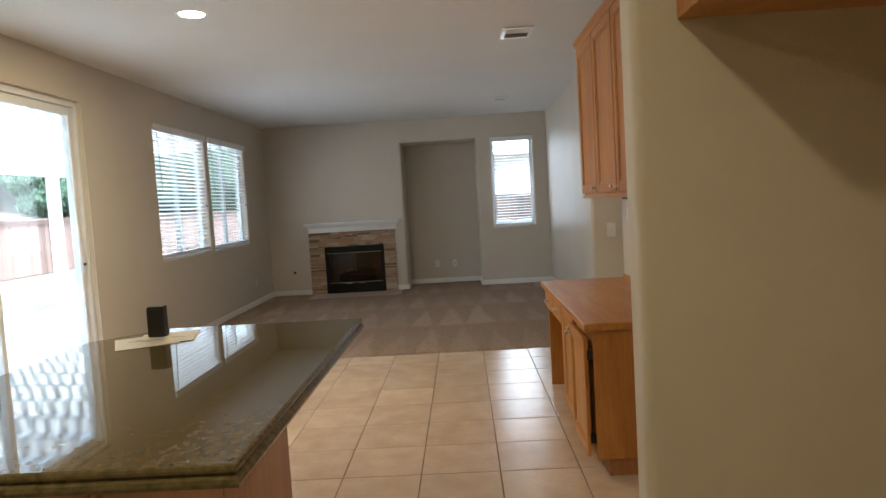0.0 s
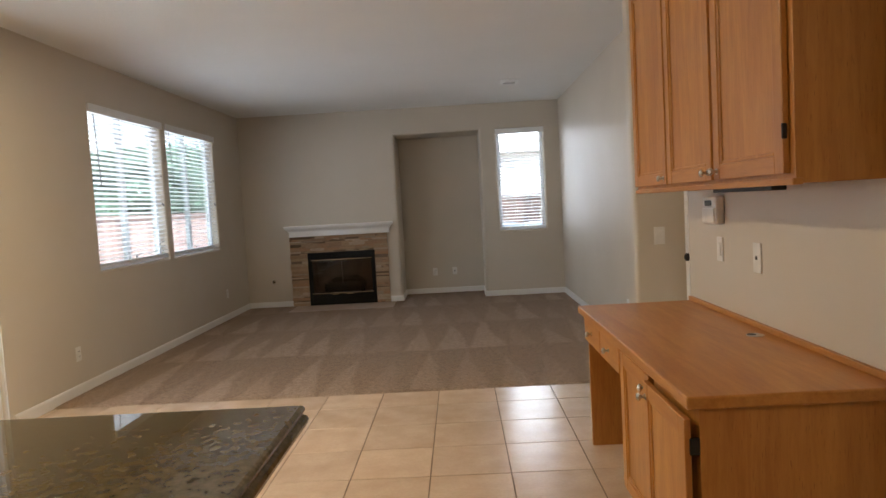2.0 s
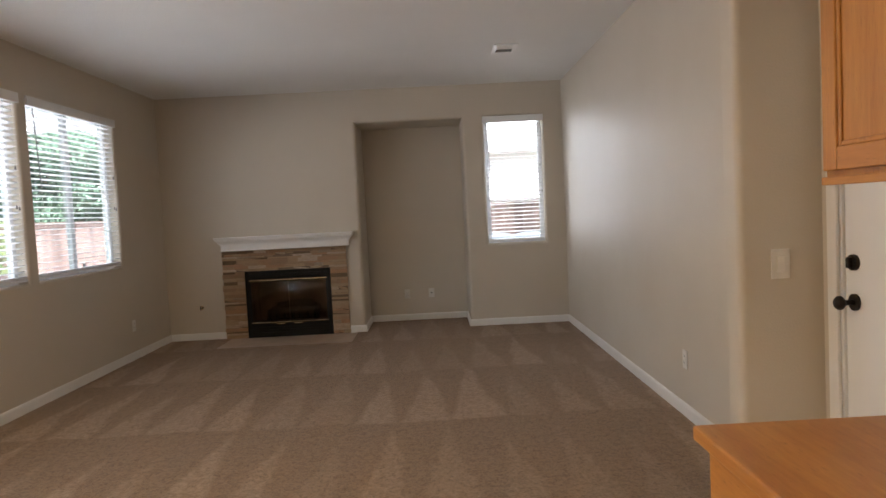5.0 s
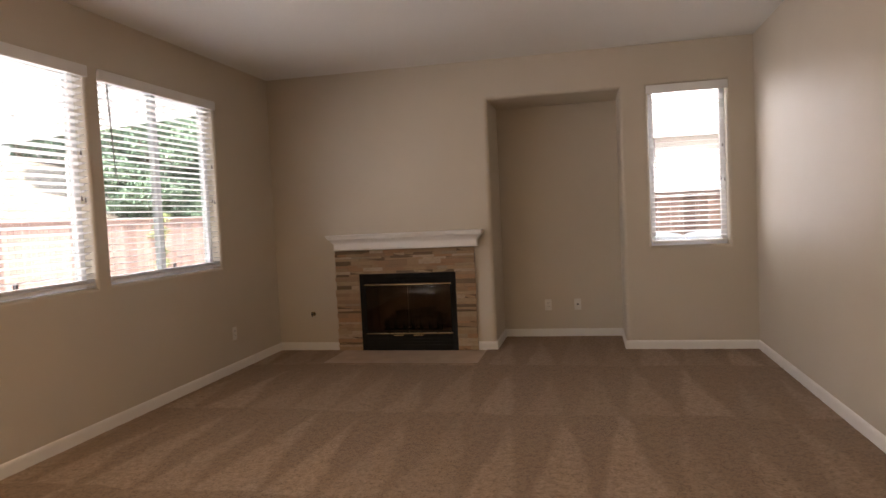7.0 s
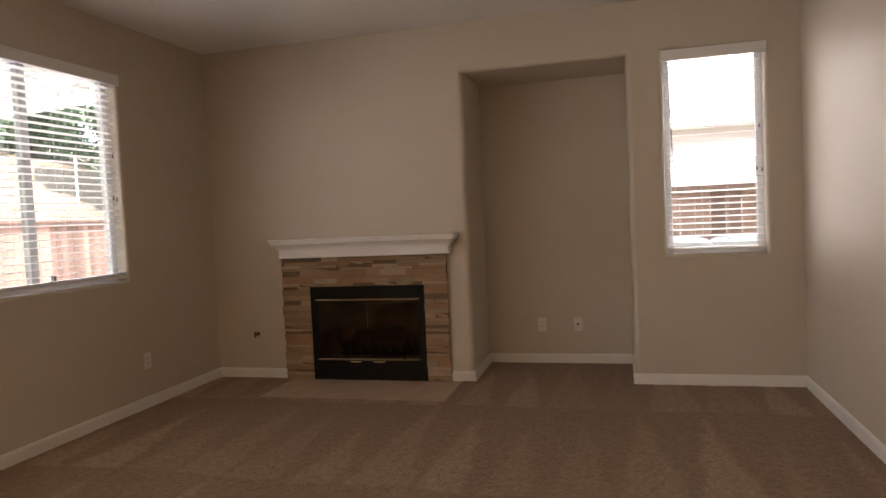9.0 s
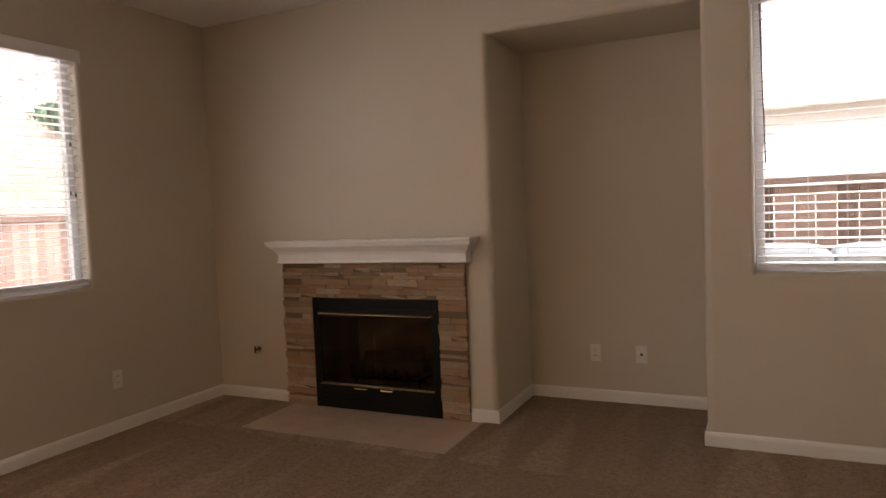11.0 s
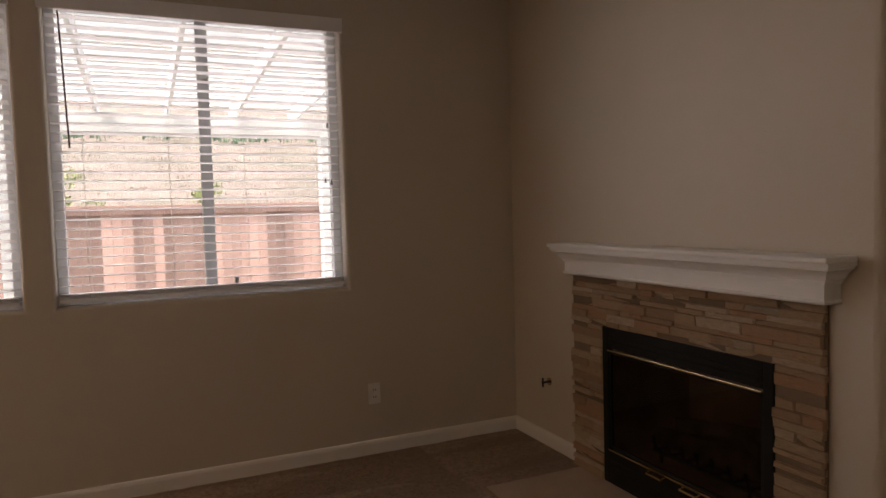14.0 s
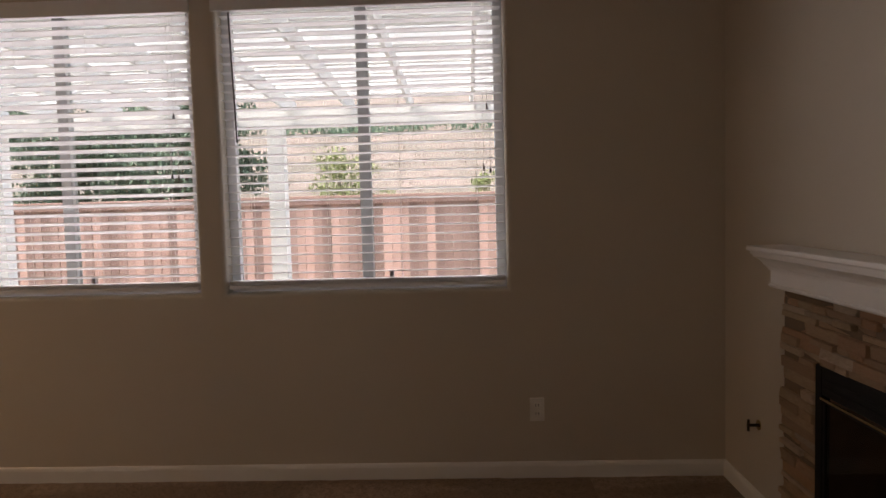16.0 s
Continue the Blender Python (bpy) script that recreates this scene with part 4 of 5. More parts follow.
def upper_cabinet():
    cab = thing("wall_cabinet", "honey maple wall cabinet with three framed doors", "cabinet", (1.48, 4.83, 1.352))
    x0, x1, y0, y1, z0, z1 = 1.21, 1.479, 3.99, 5.665, 1.352, 2.43
    part("body", boxes((x0, x1, y0, y1, z0, z1), bev=0.002), MAPLE_V, cab)
    part("light_rail", boxes((x0 - 0.012, x0 + 0.02, y0 - 0.004, y1 + 0.004, z0 - 0.004, z0 + 0.016), bev=0.003), MAPLE_H, cab)
    prof = [(x0 + 0.0, z1 - 0.03), (x0 - 0.012, z1 - 0.03), (x0 - 0.016, z1 - 0.015), (x0 - 0.03, z1 + 0.004), (x0 - 0.034, z1 + 0.018), (x0, z1 + 0.018)]
    part("crown", sweep(bmesh.new(), prof, 1, y0 - 0.02, y1 + 0.02), MAPLE_H, cab)
    edges = [(5.115, 5.645), (4.573, 5.095), (4.02, 4.55)]
    for i, (a, b) in enumerate(edges):
        d = panel_door("door", 1, x0 - 0.001, -1, a, b, z0 + 0.03, z1 - 0.045, cab, MAPLE_V, MAPLE_H)
        knob(1, x0 - 0.021, -1, a + 0.035 if i < 2 else b - 0.035, z0 + 0.06, d)
        if i == 2:
            for hz in (z0 + 0.13, z1 - 0.2):
                part("hinge", boxes((x0 - 0.024, x0 - 0.008, a - 0.004, a + 0.003, hz, hz + 0.045), bev=0.003), BRONZE, d, "dark hinge")
    part("underlight", boxes((1.26, 1.31, 4.25, 4.75, z0 - 0.018, z0 - 0.001), bev=0.003), SLOT, cab, "thin dark fixture under the cabinet")


def desk():
    y0, y1, x0, x1, zt = 3.94, 5.68, 0.865, 1.479, 0.762
    top = thing("wooden_worktop", "honey maple desk worktop with a wooden back strip", "worktop", (1.17, 4.81, 0.72))
    bm = boxes((x0, x1, y0, y1, zt - 0.038, zt), bev=0.006)
    part("slab", bm, MAPLE_H, top)
    part("back_strip", boxes((1.461, 1.479, y0 + 0.002, y1 - 0.002, zt + 0.0005, zt + 0.024), bev=0.003), MAPLE_H, top)
    bm = bmesh.new()
    rod(bm, (1.395, 4.71, zt + 0.0005), (1.395, 4.71, zt + 0.003), 0.034, 24)
    part("cable_grommet", bm, NICKEL, top, "grey cable grommet")
    bm = rod(bmesh.new(), (1.385, 4.72, zt + 0.003), (1.385, 4.72, zt + 0.0042), 0.017, 16)
    part("cable_hole", bm, SLOT, top)
    zb = zt - 0.04
    xf = x0 + 0.045
    # cupboard
    cup = thing("base_cupboard", "honey maple base cupboard with two framed doors, one sagging open", "cabinet", (1.19, 4.41, 0))
    part("body", boxes((xf, x1, 3.975, 4.865, 0.095, zb), bev=0.002), MAPLE_V, cup)
    part("end_panel", boxes((xf - 0.002, x1, 3.965, 3.974, 0.09, zb), bev=0.001), MAPLE_V, cup)
    part("toe_kick", boxes((xf + 0.06, x1, 3.985, 4.86, 0.0, 0.094)), MAPLE_DARK, cup)
    d = panel_door("door", 1, xf - 0.001, -1, 4.425, 4.85, 0.115, zb - 0.025, cup, MAPLE_V, MAPLE_H)
    knob(1, xf - 0.021, -1, 4.455, zb - 0.075, d)
    d = panel_door("door", 1, xf - 0.024, -1, 3.975, 4.412, 0.105, zb - 0.035, cup, MAPLE_V, MAPLE_H, "sagging door standing a little proud")
    knob(1, xf - 0.044, -1, 4.382, zb - 0.085, d)
    for hz in (0.58, 0.17):
        part("hinge", boxes((xf - 0.03, xf + 0.002, 3.968, 3.985, hz, hz + 0.05), bev=0.003), BRONZE, d, "dark hinge")
    # knee space with two drawers
    kn = thing("drawer_unit", "honey maple knee-hole frame with two shallow drawers", "drawer", (1.19, 5.27, 0))
    part("end_panel", boxes((xf, x1, 5.635, 5.66, 0.0, zb), bev=0.002), MAPLE_V, kn)
    part("apron", boxes((xf, xf + 0.02, 4.867, 5.634, zb - 0.14, zb), (xf + 0.02, x1, 4.867, 5.634, zb - 0.14, zb - 0.125)), MAPLE_H, kn)
    part("knee_back", boxes((1.46, 1.478, 4.867, 5.634, 0.0, zb - 0.142)), MAPLE_DARK, kn)
    for a, b in ((5.26, 5.64), (4.875, 5.25)):
        dr = part("drawer_front", boxes((xf - 0.02, xf - 0.001, a, b, zb - 0.135, zb - 0.012), bev=0.004), MAPLE_H, kn)
        knob(1, xf - 0.02, -1, (a + b) / 2, zb - 0.073, dr)


def fridge_cabinet():
    cab = thing("fridge_cabinet", "honey maple wall cabinet mounted high in the fridge recess", "cabinet", (1.33, 2.33, 1.83))
    x0, x1, y0, y1, z0, z1 = 0.925, 1.748, 2.05, 2.628, 1.83, 2.43
    part("body", boxes((x0, x1, y0, y1, z0, z1), bev=0.002), MAPLE_V, cab)
    for a, b in ((x0 + 0.02, 1.333), (1.343, x1 - 0.02)):
        d = panel_door("door", 0, y0 - 0.001, -1, a, b, z0 + 0.02, z1 - 0.04, cab, MAPLE_V, MAPLE_H)
        knob(0, y0 - 0.021, -1, b - 0.03 if a < 1.2 else a + 0.03, z0 + 0.06, d)


upper_cabinet()
desk()
fridge_cabinet()


# ---- island ----
def island():
    zt = 0.923
    base = thing("island_cabinet", "reddish maple island base of plain panels", "cabinet", (-0.75, 2.6, 0))
    part("body", boxes((-1.08, -0.42, 2.004, 3.28, 0.1, zt - 0.046)), MAPLE_DARK, base)
    for a, b in ((1.99, 2.6), (2.606, 3.285)):
        part("side_panel", boxes((-0.418, -0.4, a, b, 0.1, zt - 0.046), bev=0.002), MAPLE_V, base)
    part("front_panel", boxes((-1.08, -0.421, 1.985, 2.003, 0.1, zt - 0.046), bev=0.002), MAPLE_V, base)
    part("toe_kick", boxes((-1.02, -0.48, 2.05, 3.22, 0, 0.099)), MAPLE_DARK, base)
    top = thing("granite_worktop", "polished dark green-brown granite island top with a clipped corner", "worktop", (-0.62, 2.68, zt - 0.045))
    pts = [(-0.112, 1.945), (-0.112, 3.51), (-0.92, 3.51), (-1.15, 3.28), (-1.15, 2.175), (-0.92, 1.945)]
    # ogee edge: stacked outlines, each inset by its own amount
    cx, cy = -0.62, 2.68
    prof = [(0.012, -0.045), (0.002, -0.042), (0.0, -0.034), (0.003, -0.026), (0.01, -0.021), (0.011, -0.017), (0.006, -0.014), (0.006, -0.008), (0.009, -0.003), (0.014, 0.0)]
    bm = bmesh.new()
    rings = []
    k = len(pts)
    for inset, dz in prof:
        ring = []
        for i in range(k):
            p0, p1, p2 = (Vector(pts[(i + j) % k]) for j in (-1, 0, 1))
            e0, e1 = (p1 - p0).normalized(), (p2 - p1).normalized()
            n0, n1 = Vector((e0.y, -e0.x)), Vector((e1.y, -e1.x))
            if n0.dot(Vector((cx, cy)) - p1) < 0:
                n0 = -n0
            if n1.dot(Vector((cx, cy)) - p1) < 0:
                n1 = -n1
            bis = (n0 + n1).normalized()
            q = p1 + bis * (inset / max(0.3, bis.dot(n0)))
            ring.append(bm.verts.new((q.x, q.y, zt + dz)))
        rings.append(ring)
    for r0, r1 in zip(rings, rings[1:]):
        for i in range(k):
            bm.faces.new((r0[i], r0[(i + 1) % k], r1[(i + 1) % k], r1[i]))
    inner = [(v.co.x, v.co.y) for v in rings[-1]]
    part("edge_moulding", bm, GRANITE, top, "ogee-cut polished granite edge")
    part("slab", prism(bmesh.new(), inner, zt - 0.0445, zt), GRANITE, top)


island()

sheet = thing("paper_sheets", "loose white printed sheets on the island top", "paper", (-0.88, 3.23, 0.924))
bm = prism(bmesh.new(), [(-1.035, 3.275), (-0.925, 3.065), (-0.735, 3.165), (-0.845, 3.375)], 0.9245, 0.9252)
part("sheet", bm, PAPER, sheet)
bm = prism(bmesh.new(), [(-0.96, 3.36), (-0.9, 3.14), (-0.7, 3.195), (-0.76, 3.415)], 0.9256, 0.9263)
part("sheet", bm, PAPER, sheet)
part("print_bars", boxes((-0.95, -0.86, 3.21, 3.216, 0.9264, 0.9267), (-0.94, -0.83, 3.235, 3.24, 0.9264, 0.9267), (-0.82, -0.76, 3.27, 3.275, 0.9264, 0.9267)), SLOT, sheet, "unreadable printed lines")
cardbox = thing("card_holder", "small upright black card box standing on the papers", "box", (-0.878, 3.3, 0.927))
part("box", boxes((-0.908, -0.845, 3.285, 3.325, 0.927, 1.045), bev=0.003), BLACK_CARD, cardbox)
part("flap", boxes((-0.906, -0.847, 3.279, 3.2845, 0.93, 1.035), bev=0.001), BLACK_CARD, cardbox)


# ---- hall door ----
def hall_door():
    d = thing("door_2", "white painted flush door with dark bronze knob, closed", "door", kind="structure")
    part("leaf", boxes((1.80, 1.84, 5.81, 6.56, 0.008, 2.03), bev=0.003), TRIM, d)
    part("jamb", boxes((1.791, 1.9, 6.563, 6.584, 0, 2.05), (1.791, 1.9, 5.786, 5.807, 0, 2.05), (1.791, 1.9, 5.807, 6.563, 2.032, 2.049)), TRIM, d)
    part("casing", boxes((1.772, 1.789, 6.575, 6.635, 0, 2.1), (1.772, 1.789, 5.735, 5.795, 0, 2.1), (1.772, 1.789, 5.795, 6.575, 2.04, 2.1), bev=0.004), TRIM, d)
    bm = rod(bmesh.new(), (1.79, 6.5, 0.915), (1.80, 6.5, 0.915), 0.032, 18)
    rod(bm, (1.75, 6.5, 0.915), (1.79, 6.5, 0.915), 0.011, 12)
    ball(bm, (1.738, 6.5, 0.915), 0.027, (0.75, 1, 1))
    smooth(part("door_knob", bm, BRONZE, d, "dark bronze door knob"))
    bm = rod(bmesh.new(), (1.785, 6.5, 1.065), (1.80, 6.5, 1.065), 0.03, 18)
    box(bm, 1.765, 1.786, 6.495, 6.505, 1.045, 1.085, bev=0.003)
    smooth(part("deadbolt", bm, BRONZE, d, "dark bronze deadbolt turn"))


hall_door()


# ---- outside: ground, patio, cover, fences, hill, neighbours ----
def ground_z(x, y):
    z = -0.13
    if x < -7:
        z += 0.3 * min(1.0, (-7 - x) / 3.5)
    if x < -11:
        t = -11 - x
        z += 0.24 * t if t < 42 else 10.08 + 0.02 * (t - 42)
        if y > 27.5:
            z += 1.3 * min(1, (y - 27.5) / 2) * min(1, max(0, (-19 - x) / 4)) * (1 if x > -40 else 0)
        z += 0.4 * noise.noise((x * 0.12, y * 0.12, 0)) * min(1, t / 6)
    return z


bm = bmesh.new()
gx = sorted({*[-600, -350, -200, -120, -90, -70, -60], *range(-54, -2, 1), 0, 2, 4, 8, 12, 20, 40, 80, 160, 350, 600})
gy = sorted({*[-600, -350, -160, -80, -40, -24, -16, -10], *range(-6, 50, 2), 55, 65, 80, 120, 200, 350, 600})
gv_ = [[bm.verts.new((x, y, ground_z(x, y))) for y in gy] for x in gx]
for i in range(len(gx) - 1):
    for j in range(len(gy) - 1):
        bm.faces.new((gv_[i][j], gv_[i + 1][j], gv_[i + 1][j + 1], gv_[i][j + 1]))
smooth(structure("ground", bm, EARTH, "dry tan earth rising to a bare grassy hill", "ground"), 80)
structure("patio", boxes((-7.0, -3.002, 0.5, 13.2, -0.16, -0.06), bev=0.01), CONCRETE, "pale concrete patio slab", "patio")

PX = -6.2


def patio_cover():
    pc = thing("patio_cover", "white painted lattice patio cover on square posts", "pergola", (PX, 8.8, -0.06))
    for py in (2.95, 5.76, 8.58, 11.4):
        post = part("post", boxes((PX - 0.07, PX + 0.07, py - 0.08, py + 0.08, -0.06, 2.155), bev=0.006), PERGOLA, pc)
        part("post_base", boxes((PX - 0.09, PX + 0.09, py - 0.1, py + 0.1, -0.06, 0.08), bev=0.006), PERGOLA, post)
    # beam with rounded tail ends
    bm = bmesh.new()
    tail = [(2.5, 2.33), (2.5, 2.25), (2.53, 2.2), (2.6, 2.165), (2.7, 2.155), (11.62, 2.155), (11.72, 2.165), (11.8, 2.2), (11.84, 2.25), (11.84, 2.33)]
    rings = [[bm.verts.new((x, yy, zz)) for yy, zz in tail] for x in (PX - 0.06, PX + 0.06)]
    bm.faces.new(rings[0]), bm.faces.new(rings[1])
    for i in range(len(tail)):
        k = (i + 1) % len(tail)
        bm.faces.new((rings[0][i], rings[0][k], rings[1][k], rings[1][i]))
    part("beam", bm, PERGOLA, pc)
    part("ledger", boxes((-3.05, -3.003, 2.4, 11.9, 2.5, 2.65), bev=0.004), PERGOLA, pc)
    y, fall = 2.56, 0.0512
    while y < 11.9:
        bm = bmesh.new()
        e = PX - 0.4
        d = fall * (-3.05 - e)
        k = [bm.verts.new(c) for c in ((-3.05, y - 0.015, 2.5), (-3.05, y + 0.015, 2.5), (-3.05, y + 0.015, 2.64), (-3.05, y - 0.015, 2.64),
                                       (e, y - 0.015, 2.5 - d), (e, y + 0.015, 2.5 - d), (e, y + 0.015, 2.64 - d), (e, y - 0.015, 2.64 - d))]
        for f in ((0, 1, 2, 3), (4, 5, 6, 7), (0, 1, 5, 4), (1, 2, 6, 5), (2, 3, 7, 6), (3, 0, 4, 7)):
            bm.faces.new([k[i] for i in f])
        part("rafter", bm, PERGOLA, pc)
        y += 0.611
    x = -3.1
    while x > PX - 0.4:
        z = 2.64 - (-3.05 - x) * fall
        part("lattice_slat", boxes((x - 0.036, x + 0.036, 2.4, 11.95, z + 0.002, z + 0.04)), PERGOLA, pc)
        x -= 0.16


patio_cover()


def fence(name, axis, c, u0, u1, zfun, top, label):
    fe = thing(name, label, "fence", (c, (u0 + u1) / 2, 0) if axis else ((u0 + u1) / 2, c, 0), "redwood fences")
    rng = random.Random(9 + axis)

    def bx(a, b, e0, e1, p, q):
        return (a, b, e0, e1, p, q) if axis == 0 else (e0, e1, a, b, p, q)

    w = 0.142
    meshes = []
    for i in range(4):
        bm = bmesh.new()
        box(bm, *bx(0.002, w - 0.002, -0.01, 0.01, 0, 1.0), bev=0.003, seg=1)
        me = bpy.data.meshes.new("board")
        bm.to_mesh(me)
        bm.free()
        me.materials.append(REDWOOD)
        meshes.append(me)
    u = u0
    while u < u1:
        z = zfun(c, u) if axis else zfun(u, c)
        ob = new("board", rng.choice(meshes))
        ob.parent = fe
        ob.location = Vector((c + rng.uniform(-0.004, 0.004), u, z) if axis else (u, c + rng.uniform(-0.004, 0.004), z)) - fe.location
        ob.scale = (1, 1, top - z - 0.05)
        u += w
    zb = (zfun(c, (u0 + u1) / 2) if axis else zfun((u0 + u1) / 2, c))
    part("cap_rail", boxes(bx(u0, u1, c - 0.07, c + 0.07, top - 0.045, top), bev=0.004), REDWOOD, fe)
    part("top_rail", boxes(bx(u0, u1, c + 0.012, c + 0.05, top - 0.14, top - 0.05)), REDWOOD, fe)
    return fe


fence("fence", 1, -10.5, -4.0, 34.0, ground_z, 1.58, "weathered redwood board fence along the foot of the hill")
fence("fence", 0, 13.7, -2.6, 9.0, ground_z, 1.47, "redwood board fence close to the north window")


def leaves(bm, rng, centre, radii, count, size):
    cx, cy, cz = centre
    for _ in range(count):
        while True:
            p = Vector((rng.uniform(-1, 1), rng.uniform(-1, 1), rng.uniform(-1, 1)))
            if 0.35 < p.length < 1:
                break
        p = Vector((cx + p.x * radii[0], cy + p.y * radii[1], cz + p.z * radii[2]))
        s = size * rng.uniform(0.6, 1.4)
        q = Euler((rng.uniform(0, 6), rng.uniform(0, 6), rng.uniform(0, 6))).to_matrix()
        vs = [bm.verts.new(p + q @ Vector(c)) for c in ((-s, 0, 0), (0, -s * 0.4, 0.1 * s), (s, 0, 0), (0, s * 0.4, 0.1 * s))]
        bm.faces.new(vs)


def plant(name, x, y, height, radius, material, label, category, seed, clumps=14, count=240, size=0.09, trunk=0.08):
    z = ground_z(x, y)
    pl = thing(name, label, category, (x, y, z))
    rng = random.Random(seed)
    bm = bmesh.new()
    low = 0.1
    rod(bm, (x, y, z - 0.1), (x, y, z + height * 0.55), trunk, 8, trunk * 0.5)
    cents = []
    for i in range(clumps):
        a, f = rng.uniform(0, math.tau), rng.uniform(0.15, 0.95)
        h = rng.uniform(low, 0.9)
        wide = radius * f * (1.15 - abs(h - 0.45))
        c = Vector((x + wide * math.cos(a), y + wide * math.sin(a), z + h * height))
        cents.append(c)
        rod(bm, (x, y, z + height * min(0.5, h * 0.7)), c, trunk * 0.35, 5, trunk * 0.08)
    part("trunk", bm, BARK, pl)
    bm = bmesh.new()
    for c in cents:
        r = radius * rng.uniform(0.3, 0.48)
        leaves(bm, rng, c, (r, r, r * rng.uniform(0.6, 0.9)), count, size)
    part("crown", bm, material, pl)


plant("shrub", -13.4, 4.6, 3.2, 1.7, LEAF_DARK, "dense dark green shrub behind the fence", "shrub", 1, 34, 520, 0.06)
plant("shrub", -13.8, 2.0, 3.0, 1.6, LEAF_DARK, "dense dark green shrub behind the fence", "shrub", 2, 28, 480, 0.06)
plant("bush", -13.0, 8.0, 1.95, 0.8, LEAF_LIGHT, "thin yellow-green bush on the dry slope", "bush", 3, 30, 120, 0.035, 0.02)
plant("bush", -13.2, 10.9, 1.5, 0.5, LEAF_LIGHT, "thin yellow-green bush on the dry slope", "bush", 4, 14, 110, 0.035, 0.02)
for i, (tx, ty, th, tr) in enumerate(((-24.5, 30.8, 4.6, 2.3), (-22.0, 34.6, 5.2, 2.6), (-20.5, 38.6, 5.6, 2.7), (-22.0, 42.6, 6.0, 2.8), (-29.5, 31.0, 4.2, 2.4), (-25.5, 47.0, 6.0, 3.0), (-15.0, 31.6, 4.0, 2.2), (-15.4, 35.0, 4.2, 2.3), (-15.0, 38.6, 4.3, 2.3), (-14.6, 42.2, 4.5, 2.4), (-18.6, 37.6, 4.6, 2.5), (-16.9, 29.6, 4.4, 2.0))):
    plant("tree", tx, ty, th, tr, LEAF_DARK, "broad dense green tree at the top of the bank", "tree", 20 + i, 46, 440, 0.11, 0.15)

plant("shrub", -22.0, 17.0, 2.0, 1.3, LEAF_DARK, "low dark green shrub on the hillside", "shrub", 7, 18, 260, 0.07, 0.05)
plant("bush", -10.15, 20.2, 1.75, 0.28, LEAF_LIGHT, "slim climbing bush against the fence boards", "bush", 9, 18, 90, 0.035, 0.015)


def house(name, x0, x1, y0, y1, zt, wall_mat, label, win_face):
    h = thing(name, label, "house", ((x0 + x1) / 2, (y0 + y1) / 2, 0))
    body = part("wall", boxes((x0, x1, y0, y1, -0.5, zt)), wall_mat, h)
    o, ridge = 0.45, zt + 0.28 * (x1 - x0) / 2
    bm = bmesh.new()
    m = (x0 + x1) / 2
    k = [bm.verts.new(c) for c in ((x0 - o, y0 - o, zt - 0.1), (x1 + o, y0 - o, zt - 0.1), (m, y0 - o, ridge), (x0 - o, y1 + o, zt - 0.1), (x1 + o, y1 + o, zt - 0.1), (m, y1 + o, ridge))]
    for f in ((0, 1, 2), (3, 4, 5), (0, 2, 5, 3), (1, 2, 5, 4), (0, 1, 4, 3)):
        bm.faces.new([k[i] for i in f])
    part("roof", bm, SHINGLE, h)
    part("fascia", boxes((x0 - o - 0.03, x0 - o, y0 - o, y1 + o, zt - 0.22, zt - 0.06), (x1 + o, x1 + o + 0.03, y0 - o, y1 + o, zt - 0.22, zt - 0.06), (x0 - o, x1 + o, y0 - o - 0.03, y0 - o, zt - 0.22, zt - 0.1)), TRIM, h)
    # lean-to roof over the ground floor, with a shaded soffit
    roof = part("lower_roof", sweep(bmesh.new(), [(y0 - 0.003, 2.76), (y0 - 0.26, 2.58), (y0 - 0.26, 2.5), (y0 - 0.003, 2.5)], 0, x0 + 3.4, x1), PALE_ROOF, h)
    part("gutter", boxes((x0 + 3.4, x1, y0 - 0.34, y0 - 0.261, 2.48, 2.58), bev=0.02), TRIM, roof)
    for a, b, p, q in win_face:
        w = part("window", boxes((a, b, y0 - 0.05, y0 - 0.002, p, q), bev=0.01), TRIM, h)
        part("pane", boxes((a + 0.07, b - 0.07, y0 - 0.056, y0 - 0.051, p + 0.07, q - 0.07)), HOLLOW, w)
    return h, body


house("neighbour_house", -5.0, 9.0, 18.0, 28.0, 5.6, STUCCO, "pale stucco neighbouring house beyond the north fence", [(-1.5, 0.0, 1.2, 2.3), (3.4, 5.0, 1.2, 2.3)])

